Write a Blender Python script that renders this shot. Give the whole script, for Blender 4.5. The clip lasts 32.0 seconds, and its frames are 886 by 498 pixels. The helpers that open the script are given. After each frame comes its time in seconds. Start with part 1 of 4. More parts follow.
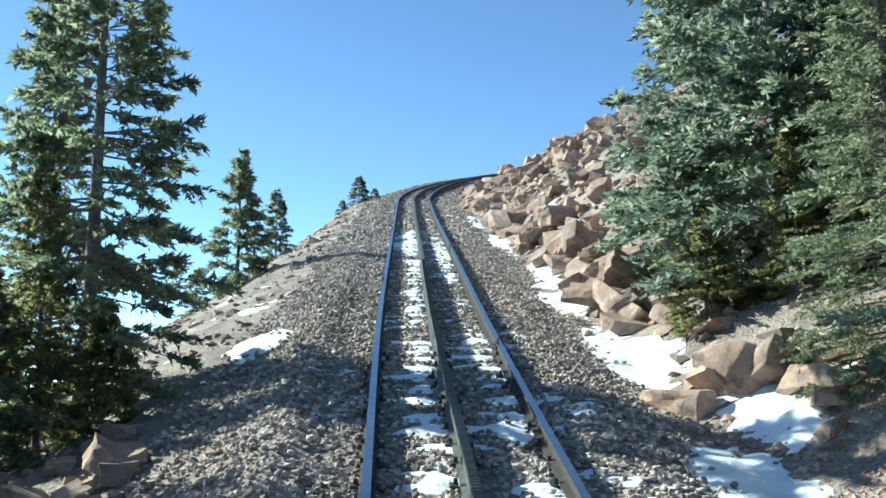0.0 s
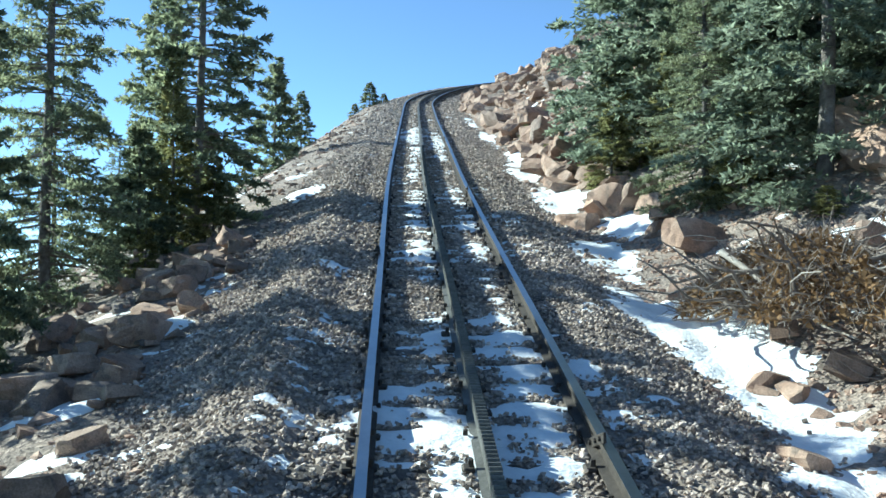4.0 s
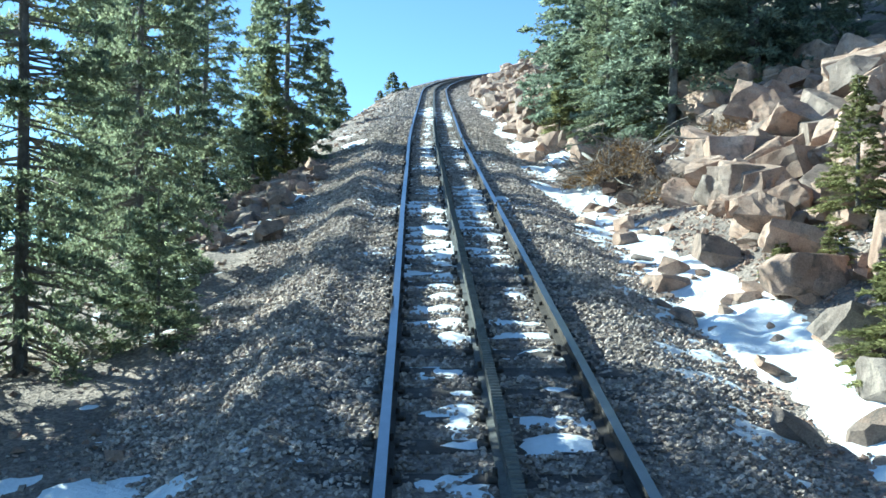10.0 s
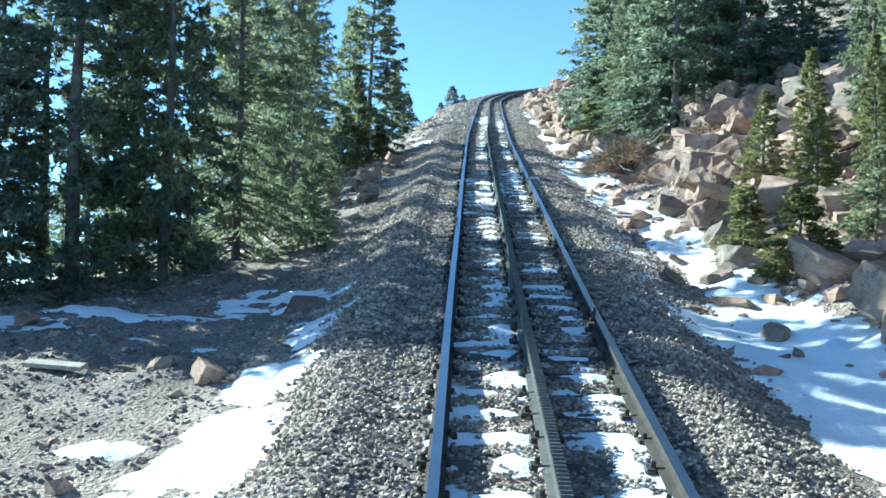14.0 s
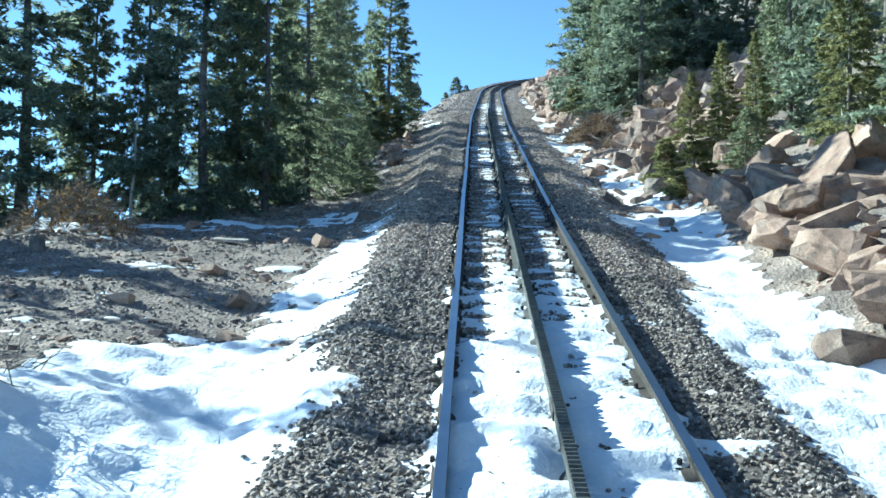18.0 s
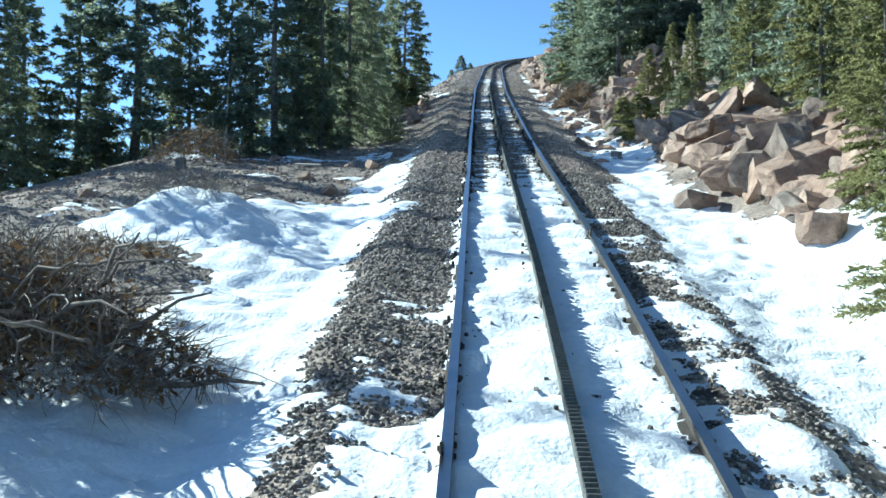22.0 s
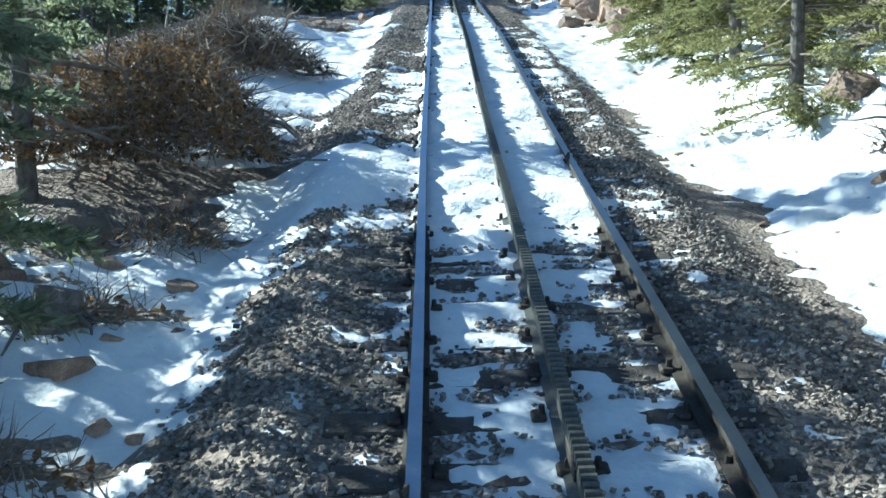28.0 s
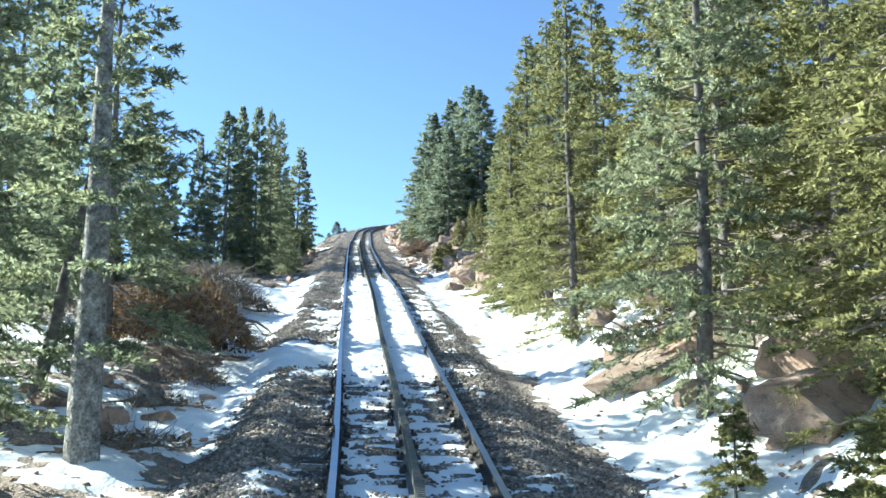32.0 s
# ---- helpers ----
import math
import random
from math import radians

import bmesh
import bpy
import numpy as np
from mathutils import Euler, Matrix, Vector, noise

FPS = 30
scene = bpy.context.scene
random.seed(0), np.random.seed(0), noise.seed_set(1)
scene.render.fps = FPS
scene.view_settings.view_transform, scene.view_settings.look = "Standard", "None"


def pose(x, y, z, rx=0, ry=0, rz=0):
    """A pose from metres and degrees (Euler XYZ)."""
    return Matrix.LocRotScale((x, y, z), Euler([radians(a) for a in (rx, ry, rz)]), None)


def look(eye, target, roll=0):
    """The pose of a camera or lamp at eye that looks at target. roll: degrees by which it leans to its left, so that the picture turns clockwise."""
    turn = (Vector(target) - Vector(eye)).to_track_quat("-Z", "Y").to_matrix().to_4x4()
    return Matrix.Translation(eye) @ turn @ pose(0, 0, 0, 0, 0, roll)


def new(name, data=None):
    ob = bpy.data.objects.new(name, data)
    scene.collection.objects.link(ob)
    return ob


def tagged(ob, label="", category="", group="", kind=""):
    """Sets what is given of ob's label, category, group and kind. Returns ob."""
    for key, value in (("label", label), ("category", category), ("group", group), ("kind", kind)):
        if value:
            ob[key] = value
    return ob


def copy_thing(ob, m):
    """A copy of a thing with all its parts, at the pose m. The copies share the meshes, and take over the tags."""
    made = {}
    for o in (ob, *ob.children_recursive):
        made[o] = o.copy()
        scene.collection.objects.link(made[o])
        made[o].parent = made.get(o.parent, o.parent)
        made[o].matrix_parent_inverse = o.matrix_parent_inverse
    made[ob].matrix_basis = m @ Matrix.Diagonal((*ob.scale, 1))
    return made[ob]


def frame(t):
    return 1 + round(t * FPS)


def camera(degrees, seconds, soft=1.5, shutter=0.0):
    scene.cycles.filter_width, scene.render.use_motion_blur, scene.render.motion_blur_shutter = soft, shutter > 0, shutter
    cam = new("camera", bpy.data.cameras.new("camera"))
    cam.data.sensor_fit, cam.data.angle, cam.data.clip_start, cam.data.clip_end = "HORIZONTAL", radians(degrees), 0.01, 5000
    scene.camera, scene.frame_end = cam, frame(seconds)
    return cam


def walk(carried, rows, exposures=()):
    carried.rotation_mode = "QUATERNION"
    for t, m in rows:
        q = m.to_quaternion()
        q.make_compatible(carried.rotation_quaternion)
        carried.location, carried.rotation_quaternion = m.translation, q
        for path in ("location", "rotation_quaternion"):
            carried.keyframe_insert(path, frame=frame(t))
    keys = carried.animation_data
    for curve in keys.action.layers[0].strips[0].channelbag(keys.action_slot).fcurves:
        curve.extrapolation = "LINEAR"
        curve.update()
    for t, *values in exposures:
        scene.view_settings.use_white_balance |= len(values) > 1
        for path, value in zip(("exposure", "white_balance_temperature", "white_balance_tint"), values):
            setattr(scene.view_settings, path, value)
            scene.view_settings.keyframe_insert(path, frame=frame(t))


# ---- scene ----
# Camera: carried in the rear window of a train that rolls downhill, looking back up the track.
GRADE = 0.23
cam = camera(48.4, 32.0, soft=1.6)
PATH = [
    (0.0, -0.582, -0.517, 2.232, -3.228, 7.604, -0.213), (0.5, -0.582, -1.272, 2.056, -3.701, 5.980, -0.234),
    (1.0, -0.582, -2.033, 1.879, -3.498, 4.552, 0.176), (1.5, -0.581, -2.782, 1.704, -3.022, 3.627, 0.540),
    (2.0, -0.580, -3.548, 1.524, -2.515, 3.195, 0.881), (2.5, -0.579, -4.308, 1.345, -1.846, 2.997, 0.982),
    (3.0, -0.578, -5.058, 1.168, -1.642, 2.656, 0.970), (3.5, -0.578, -5.821, 0.989, -2.115, 2.494, 0.696),
    (4.0, -0.578, -6.575, 0.812, -2.855, 2.427, 0.614), (4.5, -0.578, -7.328, 0.636, -3.448, 2.780, 0.280),
    (6.5, -0.583, -10.243, -0.036, -1.815, 3.526, 0.332), (7.0, -0.584, -11.078, -0.226, -0.923, 3.020, 0.340),
    (7.5, -0.585, -11.919, -0.417, -0.775, 2.731, -0.017), (8.0, -0.583, -12.741, -0.603, -1.015, 2.378, -0.229),
    (8.5, -0.581, -13.554, -0.786, -1.462, 2.043, -0.073), (9.0, -0.578, -14.365, -0.969, -1.722, 1.905, 0.177),
    (9.5, -0.574, -15.163, -1.148, -1.748, 1.985, 0.397), (10.0, -0.571, -15.956, -1.324, -1.716, 1.943, 0.475),
    (10.5, -0.569, -16.772, -1.505, -1.708, 1.216, 0.472), (11.0, -0.568, -17.614, -1.689, -1.932, 0.477, 0.443),
    (11.5, -0.568, -18.460, -1.872, -1.619, -0.244, 0.268), (12.0, -0.568, -19.300, -2.053, -1.099, -0.265, 0.480),
    (12.5, -0.568, -20.119, -2.228, -0.174, 0.229, 1.020), (13.0, -0.567, -20.925, -2.401, 0.788, 1.048, 1.470),
    (13.5, -0.567, -21.718, -2.571, 1.326, 1.903, 1.820), (14.0, -0.566, -22.523, -2.744, 1.474, 2.674, 1.690),
    (14.5, -0.564, -23.335, -2.922, 1.403, 3.379, 1.538), (16.5, -0.558, -26.533, -3.654, 0.533, 3.786, 0.820),
    (17.0, -0.557, -27.372, -3.855, 0.942, 3.165, 0.814), (17.5, -0.557, -28.233, -4.063, 1.422, 2.521, 0.705),
    (18.0, -0.558, -29.083, -4.270, 1.747, 2.256, 0.759), (18.5, -0.561, -29.941, -4.480, 2.037, 2.260, 1.020),
    (19.0, -0.564, -30.797, -4.690, 2.106, 2.502, 1.111), (19.5, -0.567, -31.674, -4.904, 1.838, 2.676, 1.137),
    (20.0, -0.569, -32.521, -5.111, 1.836, 2.470, 1.131), (20.5, -0.571, -33.373, -5.319, 1.541, 2.233, 0.982),
    (21.0, -0.572, -34.238, -5.529, 1.670, 1.824, 0.764), (21.5, -0.572, -35.116, -5.741, 1.763, 1.464, 0.700),
    (22.0, -0.571, -35.992, -5.951, 1.943, 1.172, 0.618), (22.5, -0.568, -36.870, -6.161, 2.003, 1.182, 0.532),
    (23.0, -0.565, -37.737, -6.367, 1.941, 1.146, 0.206), (23.5, -0.561, -38.623, -6.577, 1.339, 0.941, 0.066),
    (24.0, -0.556, -39.511, -6.788, 0.706, 0.240, -0.137), (24.5, -0.552, -40.380, -6.995, 0.413, -0.834, -0.452),
    (26.5, -0.545, -43.922, -7.846, -1.259, -3.580, -2.422), (27.0, -0.549, -44.803, -8.053, -1.489, -4.337, -2.372),
    (27.5, -0.555, -45.666, -8.253, -0.929, -4.809, -1.756), (28.0, -0.563, -46.530, -8.448, -0.095, -4.976, -1.153),
    (28.5, -0.571, -47.382, -8.638, 0.440, -4.579, -0.807), (29.0, -0.578, -48.212, -8.819, 0.636, -3.923, -0.718),
    (29.5, -0.584, -49.038, -8.998, 0.549, -2.770, -0.803), (30.0, -0.587, -49.878, -9.177, 0.138, -1.012, -0.815),
    (30.5, -0.589, -50.702, -9.351, -0.596, 1.063, -0.669), (31.0, -0.591, -51.554, -9.532, -1.893, 3.816, -0.356),
    (31.5, -0.592, -52.458, -9.725, -3.387, 7.235, -0.019), (32.0, -0.594, -53.424, -9.933, -5.466, 10.882, 0.114),
]


def aim(x, y, z, yaw, pitch, roll):
    a, b = radians(yaw), radians(pitch)
    way = Vector((-math.sin(a) * math.cos(b), math.cos(a) * math.cos(b), math.sin(b)))
    return look((x, y, z), Vector((x, y, z)) + way, roll)


walk(cam, [(t, aim(*row)) for t, *row in PATH],
     exposures=[(0.0, 1.45, 5900, -10), (3.5, 1.4, 5800, -10), (9.0, 1.8, 5650, -12), (14.0, 1.82, 5400, -13), (18.0, 1.55, 5400, -12), (23.5, 1.32, 5600, -9), (26.5, 1.32, 5600, -10), (28.5, 1.6, 5600, -10), (30.0, 1.8, 5500, -10), (31.0, 1.75, 5700, -9), (32.0, 1.98, 6200, -6)])

# Sun and sky: clear, high mountain air, sun from the left and a little ahead.
SUN_TURN, SUN_HEIGHT = radians(26), radians(32)
sun_way = Vector((math.cos(SUN_TURN) * math.cos(SUN_HEIGHT), -math.sin(SUN_TURN) * math.cos(SUN_HEIGHT), -math.sin(SUN_HEIGHT)))
sun = new("sun", bpy.data.lights.new("sun", "SUN"))
sun.data.energy, sun.data.angle, sun.data.color = 4.1, radians(0.5), (1.0, 0.962, 0.90)
sun.rotation_mode = "QUATERNION"
sun.rotation_quaternion = sun_way.to_track_quat("-Z", "Y")
world = bpy.data.worlds.new("world")
scene.world = world
world.use_nodes = True
sky = world.node_tree.nodes.new("ShaderNodeTexSky")
sky.sky_type, sky.sun_disc = "NISHITA", False
sky.sun_elevation, sky.sun_rotation = SUN_HEIGHT, SUN_TURN - radians(90)
sky.altitude, sky.air_density, sky.dust_density, sky.ozone_density = 5000, 0.65, 0.0, 1.3
back = world.node_tree.nodes["Background"]
back.inputs["Strength"].default_value = 0.13
world.node_tree.links.new(sky.outputs[0], back.inputs["Color"])


# ---------------------------------------------------------------- materials
def material(name, colours, scale=6.0, rough=0.9, metal=0.0, bump=0.3, fine=60.0, random=0.0, island=False, object_random=False,
             through_light=0.0, spec=0.3, tone=0.25, bump_distance=0.02):
    """Two-scale noise between the colours, with grain and bump; random: how far each piece differs in tone."""
    m = bpy.data.materials.new(name)
    m.use_nodes = True
    nt = m.node_tree
    n, l = nt.nodes, nt.links
    b = n["Principled BSDF"]
    b.inputs["Roughness"].default_value, b.inputs["Metallic"].default_value = rough, metal
    b.inputs["Specular IOR Level"].default_value = spec
    co = n.new("ShaderNodeTexCoord").outputs["Object"]

    def nz(sc, detail):
        t = n.new("ShaderNodeTexNoise")
        t.inputs["Scale"].default_value, t.inputs["Detail"].default_value = sc, detail
        l.new(co, t.inputs["Vector"])
        return t.outputs["Fac"]
    coarse, grain = nz(scale, 5), nz(fine, 3)
    ramp = n.new("ShaderNodeValToRGB")
    e = ramp.color_ramp.elements
    while len(e) < len(colours):
        e.new(0.5)
    for i, c in enumerate(colours):
        e[i].position = 0.28 + 0.44 * i / max(1, len(colours) - 1)
        e[i].color = (*c, 1)
    l.new(coarse, ramp.inputs[0])
    mix = n.new("ShaderNodeHueSaturation")
    val = n.new("ShaderNodeMapRange")
    val.inputs[1].default_value, val.inputs[2].default_value = 0.25, 0.75
    val.inputs[3].default_value, val.inputs[4].default_value = 1 - tone, 1 + tone
    l.new(grain, val.inputs[0])
    value = val.outputs[0]
    if random:
        src = n.new("ShaderNodeNewGeometry").outputs["Random Per Island"] if island else n.new("ShaderNodeObjectInfo").outputs["Random"]
        rr = n.new("ShaderNodeMapRange")
        rr.inputs[3].default_value, rr.inputs[4].default_value = 1 - random, 1 + random
        l.new(src, rr.inputs[0])
        mul = n.new("ShaderNodeMath")
        mul.operation = "MULTIPLY"
        l.new(value, mul.inputs[0])
        l.new(rr.outputs[0], mul.inputs[1])
        value = mul.outputs[0]
    l.new(value, mix.inputs["Value"])
    l.new(ramp.outputs[0], mix.inputs["Color"])
    l.new(mix.outputs[0], b.inputs["Base Color"])
    bp = n.new("ShaderNodeBump")
    bp.inputs["Strength"].default_value, bp.inputs["Distance"].default_value = bump, bump_distance
    add = n.new("ShaderNodeMath")
    l.new(coarse, add.inputs[0])
    l.new(grain, add.inputs[1])
    l.new(add.outputs[0], bp.inputs["Height"])
    l.new(bp.outputs[0], b.inputs["Normal"])
    if through_light:
        tr, both = n.new("ShaderNodeBsdfTranslucent"), n.new("ShaderNodeMixShader")
        l.new(mix.outputs[0], tr.inputs["Color"])
        both.inputs[0].default_value = through_light
        l.new(b.outputs[0], both.inputs[1])
        l.new(tr.outputs[0], both.inputs[2])
        l.new(both.outputs[0], n["Material Output"].inputs["Surface"])
    return m


M_BALLAST = material("ballast", [(0.135, 0.117, 0.103), (0.25, 0.219, 0.193), (0.40, 0.352, 0.306)], 4, 0.9, bump=0.4, random=0.55, island=True)
M_BALLAST_TAN = material("tan_ballast", [(0.21, 0.172, 0.146), (0.36, 0.298, 0.252), (0.53, 0.452, 0.388)], 4, 0.9, bump=0.4, random=0.5, island=True)
M_GRAVEL = material("gravel_ground", [(0.15, 0.125, 0.108), (0.26, 0.215, 0.182), (0.38, 0.305, 0.25)], 1.7, 0.95, bump=1.0, fine=26, tone=0.5, bump_distance=0.05)
M_RUBBLE = material("granite_rubble", [(0.22, 0.145, 0.11), (0.36, 0.25, 0.19), (0.46, 0.36, 0.29)], 3, 0.9, bump=0.4, random=0.4, island=True)


def rock_material(name, island):
    """Tan to grey weathered granite: broad tone, dark weathering, speckle and cracks, in metres."""
    m = bpy.data.materials.new(name)
    m.use_nodes = True
    nt = m.node_tree
    n, l = nt.nodes, nt.links
    b = n["Principled BSDF"]
    b.inputs["Roughness"].default_value, b.inputs["Specular IOR Level"].default_value = 0.88, 0.25
    geo = n.new("ShaderNodeNewGeometry")
    piece = geo.outputs["Random Per Island"] if island else n.new("ShaderNodeObjectInfo").outputs["Random"]

    def nz(sc, detail, rough=0.55):
        q = n.new("ShaderNodeTexNoise")
        q.inputs["Scale"].default_value, q.inputs["Detail"].default_value, q.inputs["Roughness"].default_value = sc, detail, rough
        l.new(geo.outputs["Position"], q.inputs["Vector"])
        return q.outputs["Fac"]

    def span(src, a, c, d, e):
        q = n.new("ShaderNodeMapRange")
        for k, v in zip((1, 2, 3, 4), (a, c, d, e)):
            q.inputs[k].default_value = v
        l.new(src, q.inputs[0])
        return q.outputs[0]

    def ramp(src, stops):
        q = n.new("ShaderNodeValToRGB")
        e = q.color_ramp.elements
        while len(e) < len(stops):
            e.new(0.5)
        for k, (pos, c) in enumerate(stops):
            e[k].position, e[k].color = pos, (*c, 1)
        l.new(src, q.inputs[0])
        return q.outputs[0]

    def blend(fac, a, c, how="MIX"):
        q = n.new("ShaderNodeMix")
        q.data_type, q.blend_type = "RGBA", how
        l.new(fac, q.inputs[0])
        l.new(a, q.inputs[6])
        l.new(c, q.inputs[7])
        return q.outputs[2]
    broad, patch, speck = nz(2.2, 6, 0.6), nz(5.5, 8, 0.7), nz(70, 4)
    tan = ramp(broad, [(0.3, (0.23, 0.150, 0.110)), (0.5, (0.345, 0.238, 0.178)), (0.7, (0.46, 0.35, 0.275))])
    grey = ramp(broad, [(0.3, (0.15, 0.135, 0.12)), (0.5, (0.26, 0.235, 0.21)), (0.7, (0.40, 0.35, 0.30))])
    stone = blend(span(piece, 0.72, 1.0, 0.0, 0.7), tan, grey)
    dark = n.new("ShaderNodeRGB")
    dark.outputs[0].default_value = (0.095, 0.085, 0.075, 1)
    stone = blend(span(patch, 0.52, 0.66, 0.0, 0.75), stone, dark.outputs[0])
    tone = n.new("ShaderNodeHueSaturation")
    mul = n.new("ShaderNodeMath")
    mul.operation = "MULTIPLY"
    l.new(span(speck, 0.3, 0.7, 0.72, 1.28), mul.inputs[0])
    l.new(span(piece, 0.0, 1.0, 1.2, 0.75), mul.inputs[1])
    l.new(mul.outputs[0], tone.inputs["Value"])
    l.new(stone, tone.inputs["Color"])
    l.new(tone.outputs[0], b.inputs["Base Color"])
    add = n.new("ShaderNodeMath")
    l.new(patch, add.inputs[0])
    l.new(span(speck, 0, 1, 0, 0.25), add.inputs[1])
    bp = n.new("ShaderNodeBump")
    bp.inputs["Strength"].default_value, bp.inputs["Distance"].default_value = 0.6, 0.06
    l.new(add.outputs[0], bp.inputs["Height"])
    l.new(bp.outputs[0], b.inputs["Normal"])
    return m


M_GRANITE = rock_material("pink_granite", False)
M_SCREE = rock_material("scree_granite", True)
M_TWIG = material("dry_twig", [(0.12, 0.095, 0.078), (0.21, 0.172, 0.142), (0.30, 0.255, 0.215)], 9, 0.85, bump=0.3)
M_SNOW = material("snow", [(0.74, 0.77, 0.80), (0.82, 0.84, 0.86), (0.86, 0.87, 0.88)], 2.5, 0.6, bump=0.5, fine=22, tone=0.05, bump_distance=0.03)
M_RAIL = material("rail_rust", [(0.042, 0.037, 0.033), (0.080, 0.068, 0.058)], 8, 0.7, 0.3, bump=0.2)
M_SHINE = material("rail_polished", [(0.31, 0.32, 0.34), (0.40, 0.41, 0.43)], 5, 0.28, 1.0, bump=0.03, fine=90, tone=0.1)
M_RACK = material("rack_steel", [(0.085, 0.085, 0.078), (0.15, 0.148, 0.135)], 10, 0.55, 0.5, bump=0.2)
M_TIE = material("tie_wood", [(0.05, 0.044, 0.04), (0.10, 0.085, 0.075), (0.17, 0.145, 0.13)], 5, 0.85, bump=0.6, random=0.3)
M_BARK = material("spruce_bark", [(0.085, 0.073, 0.066), (0.16, 0.142, 0.128), (0.25, 0.226, 0.208)], 9, 0.95, bump=0.9, random=0.2)
M_PALEBARK = material("pale_flecked_bark", [(0.07, 0.062, 0.056), (0.24, 0.228, 0.212), (0.42, 0.405, 0.385)], 8, 0.9, bump=1.0, tone=0.6, fine=34)
M_LIMB = material("dead_limb", [(0.14, 0.115, 0.095), (0.27, 0.23, 0.195)], 14, 0.95, bump=0.4)
M_PALE = material("weathered_wood", [(0.30, 0.26, 0.22), (0.45, 0.41, 0.36)], 7, 0.9, bump=0.5)
# Needle colours and translucency are raised to imitate the window's pale haze over shade.
NEEDLES = dict(scale=1.3, rough=0.7, bump=0.0, random=0.45, island=True, fine=9, through_light=0.68, spec=0.4)
M_NEEDLE = material("spruce_needles", [(0.130, 0.154, 0.102), (0.225, 0.258, 0.165), (0.340, 0.354, 0.198)], **NEEDLES)
M_NEEDLE_BLUE = material("blue_spruce_needles", [(0.125, 0.152, 0.112), (0.212, 0.252, 0.184), (0.312, 0.345, 0.235)], **NEEDLES)
M_NEEDLE_GOLD = material("yellow_green_needles", [(0.138, 0.146, 0.066), (0.236, 0.236, 0.106), (0.340, 0.320, 0.150)], **NEEDLES)
# Lighter copy of M_NEEDLE: sunlight put into the colour of sunlit trees.
M_NEEDLE_SUN = material("sunlit_green_needles", [(0.150, 0.178, 0.115), (0.255, 0.285, 0.180), (0.370, 0.385, 0.230)], **NEEDLES)
M_DEADNEEDLE = material("dead_needles", [(0.09, 0.055, 0.03), (0.19, 0.115, 0.055), (0.27, 0.175, 0.09)], 3, 0.9, bump=0.0, random=0.5, island=True, through_light=0.3)


# ---------------------------------------------------------------- helpers of the scene
def mesh_of(name, verts, faces, mats=(), slots=None, smooth=False):
    """A mesh from arrays; all faces have as many corners as the rows of faces."""
    verts, faces = np.asarray(verts, np.float32).reshape(-1, 3), np.asarray(faces, np.int32)
    me = bpy.data.meshes.new(name)
    k = faces.shape[1]
    me.vertices.add(len(verts))
    me.vertices.foreach_set("co", verts.ravel())
    me.loops.add(faces.size)
    me.loops.foreach_set("vertex_index", faces.ravel())
    me.polygons.add(len(faces))
    me.polygons.foreach_set("loop_start", np.arange(0, faces.size, k, dtype=np.int32))
    me.polygons.foreach_set("use_smooth", np.full(len(faces), smooth))
    for m in mats:
        me.materials.append(m)
    if slots is not None:
        me.polygons.foreach_set("material_index", np.asarray(slots, np.int32))
    me.update(calc_edges=True)
    me.validate()
    return me


def under(name, me, parent, label="", kind=""):
    """A mesh as one part under a thing or a part."""
    ob = new(name, me)
    ob.parent = parent
    return tagged(ob, label=label, kind=kind)


def thing(name, label, category, m=None, group="", kind=""):
    ob = new(name)
    if m is not None:
        ob.matrix_basis = m
    return tagged(ob, label, category, group, kind)


def value_noise(x, y, seed=0):
    xi, yi = np.floor(x).astype(np.int64), np.floor(y).astype(np.int64)
    fx, fy = x - xi, y - yi
    fx, fy = fx * fx * (3 - 2 * fx), fy * fy * (3 - 2 * fy)

    def corner(a, b):
        h = (a * 374761393 + b * 668265263 + seed * 974634541) & 0xFFFFFFFF
        h = ((h ^ (h >> 13)) * 1274126177) & 0xFFFFFFFF
        return ((h ^ (h >> 16)) & 0xFFFF) / 65535.0
    top = corner(xi, yi) * (1 - fx) + corner(xi + 1, yi) * fx
    low = corner(xi, yi + 1) * (1 - fx) + corner(xi + 1, yi + 1) * fx
    return top * (1 - fy) + low * fy - 0.5


def fractal(x, y, seed=0, octaves=4):
    total, a = 0.0, 1.0
    for i in range(octaves):
        total = total + a * value_noise(x * 2 ** i, y * 2 ** i, seed + i)
        a *= 0.5
    return total


# ---------------------------------------------------------------- the lie of the land
# Knots every 4 m along the track from 68 m below the start: sideways shift and height over the even grade.
SHIFT = [-0.051, -0.039, -0.027, -0.016, -0.004, -0.002, 0.05, 0.038, 0.013, 0.014, 0.034, 0.025, 0.017, 0.022, -0.003, 0.009, 0.01, 0.0, 0.021,
         0.022, 0.033, 0.085, 0.157, 0.23, 0.297, 0.366, 0.439, 0.518, 0.602, 0.685, 0.762, 0.834, 0.903, 0.971]
LIFT = [0.151, 0.111, 0.072, 0.032, -0.008, -0.093, -0.117, -0.06, -0.04, 0.01, 0.074, 0.115, 0.047, -0.014, -0.031, -0.043, -0.023, 0.0, -0.013,
        0.003, 0.031, 0.062, 0.081, 0.085, 0.083, 0.077, 0.065, 0.14, 0.18, 0.22, 0.27, 0.32, 0.37, 0.41]


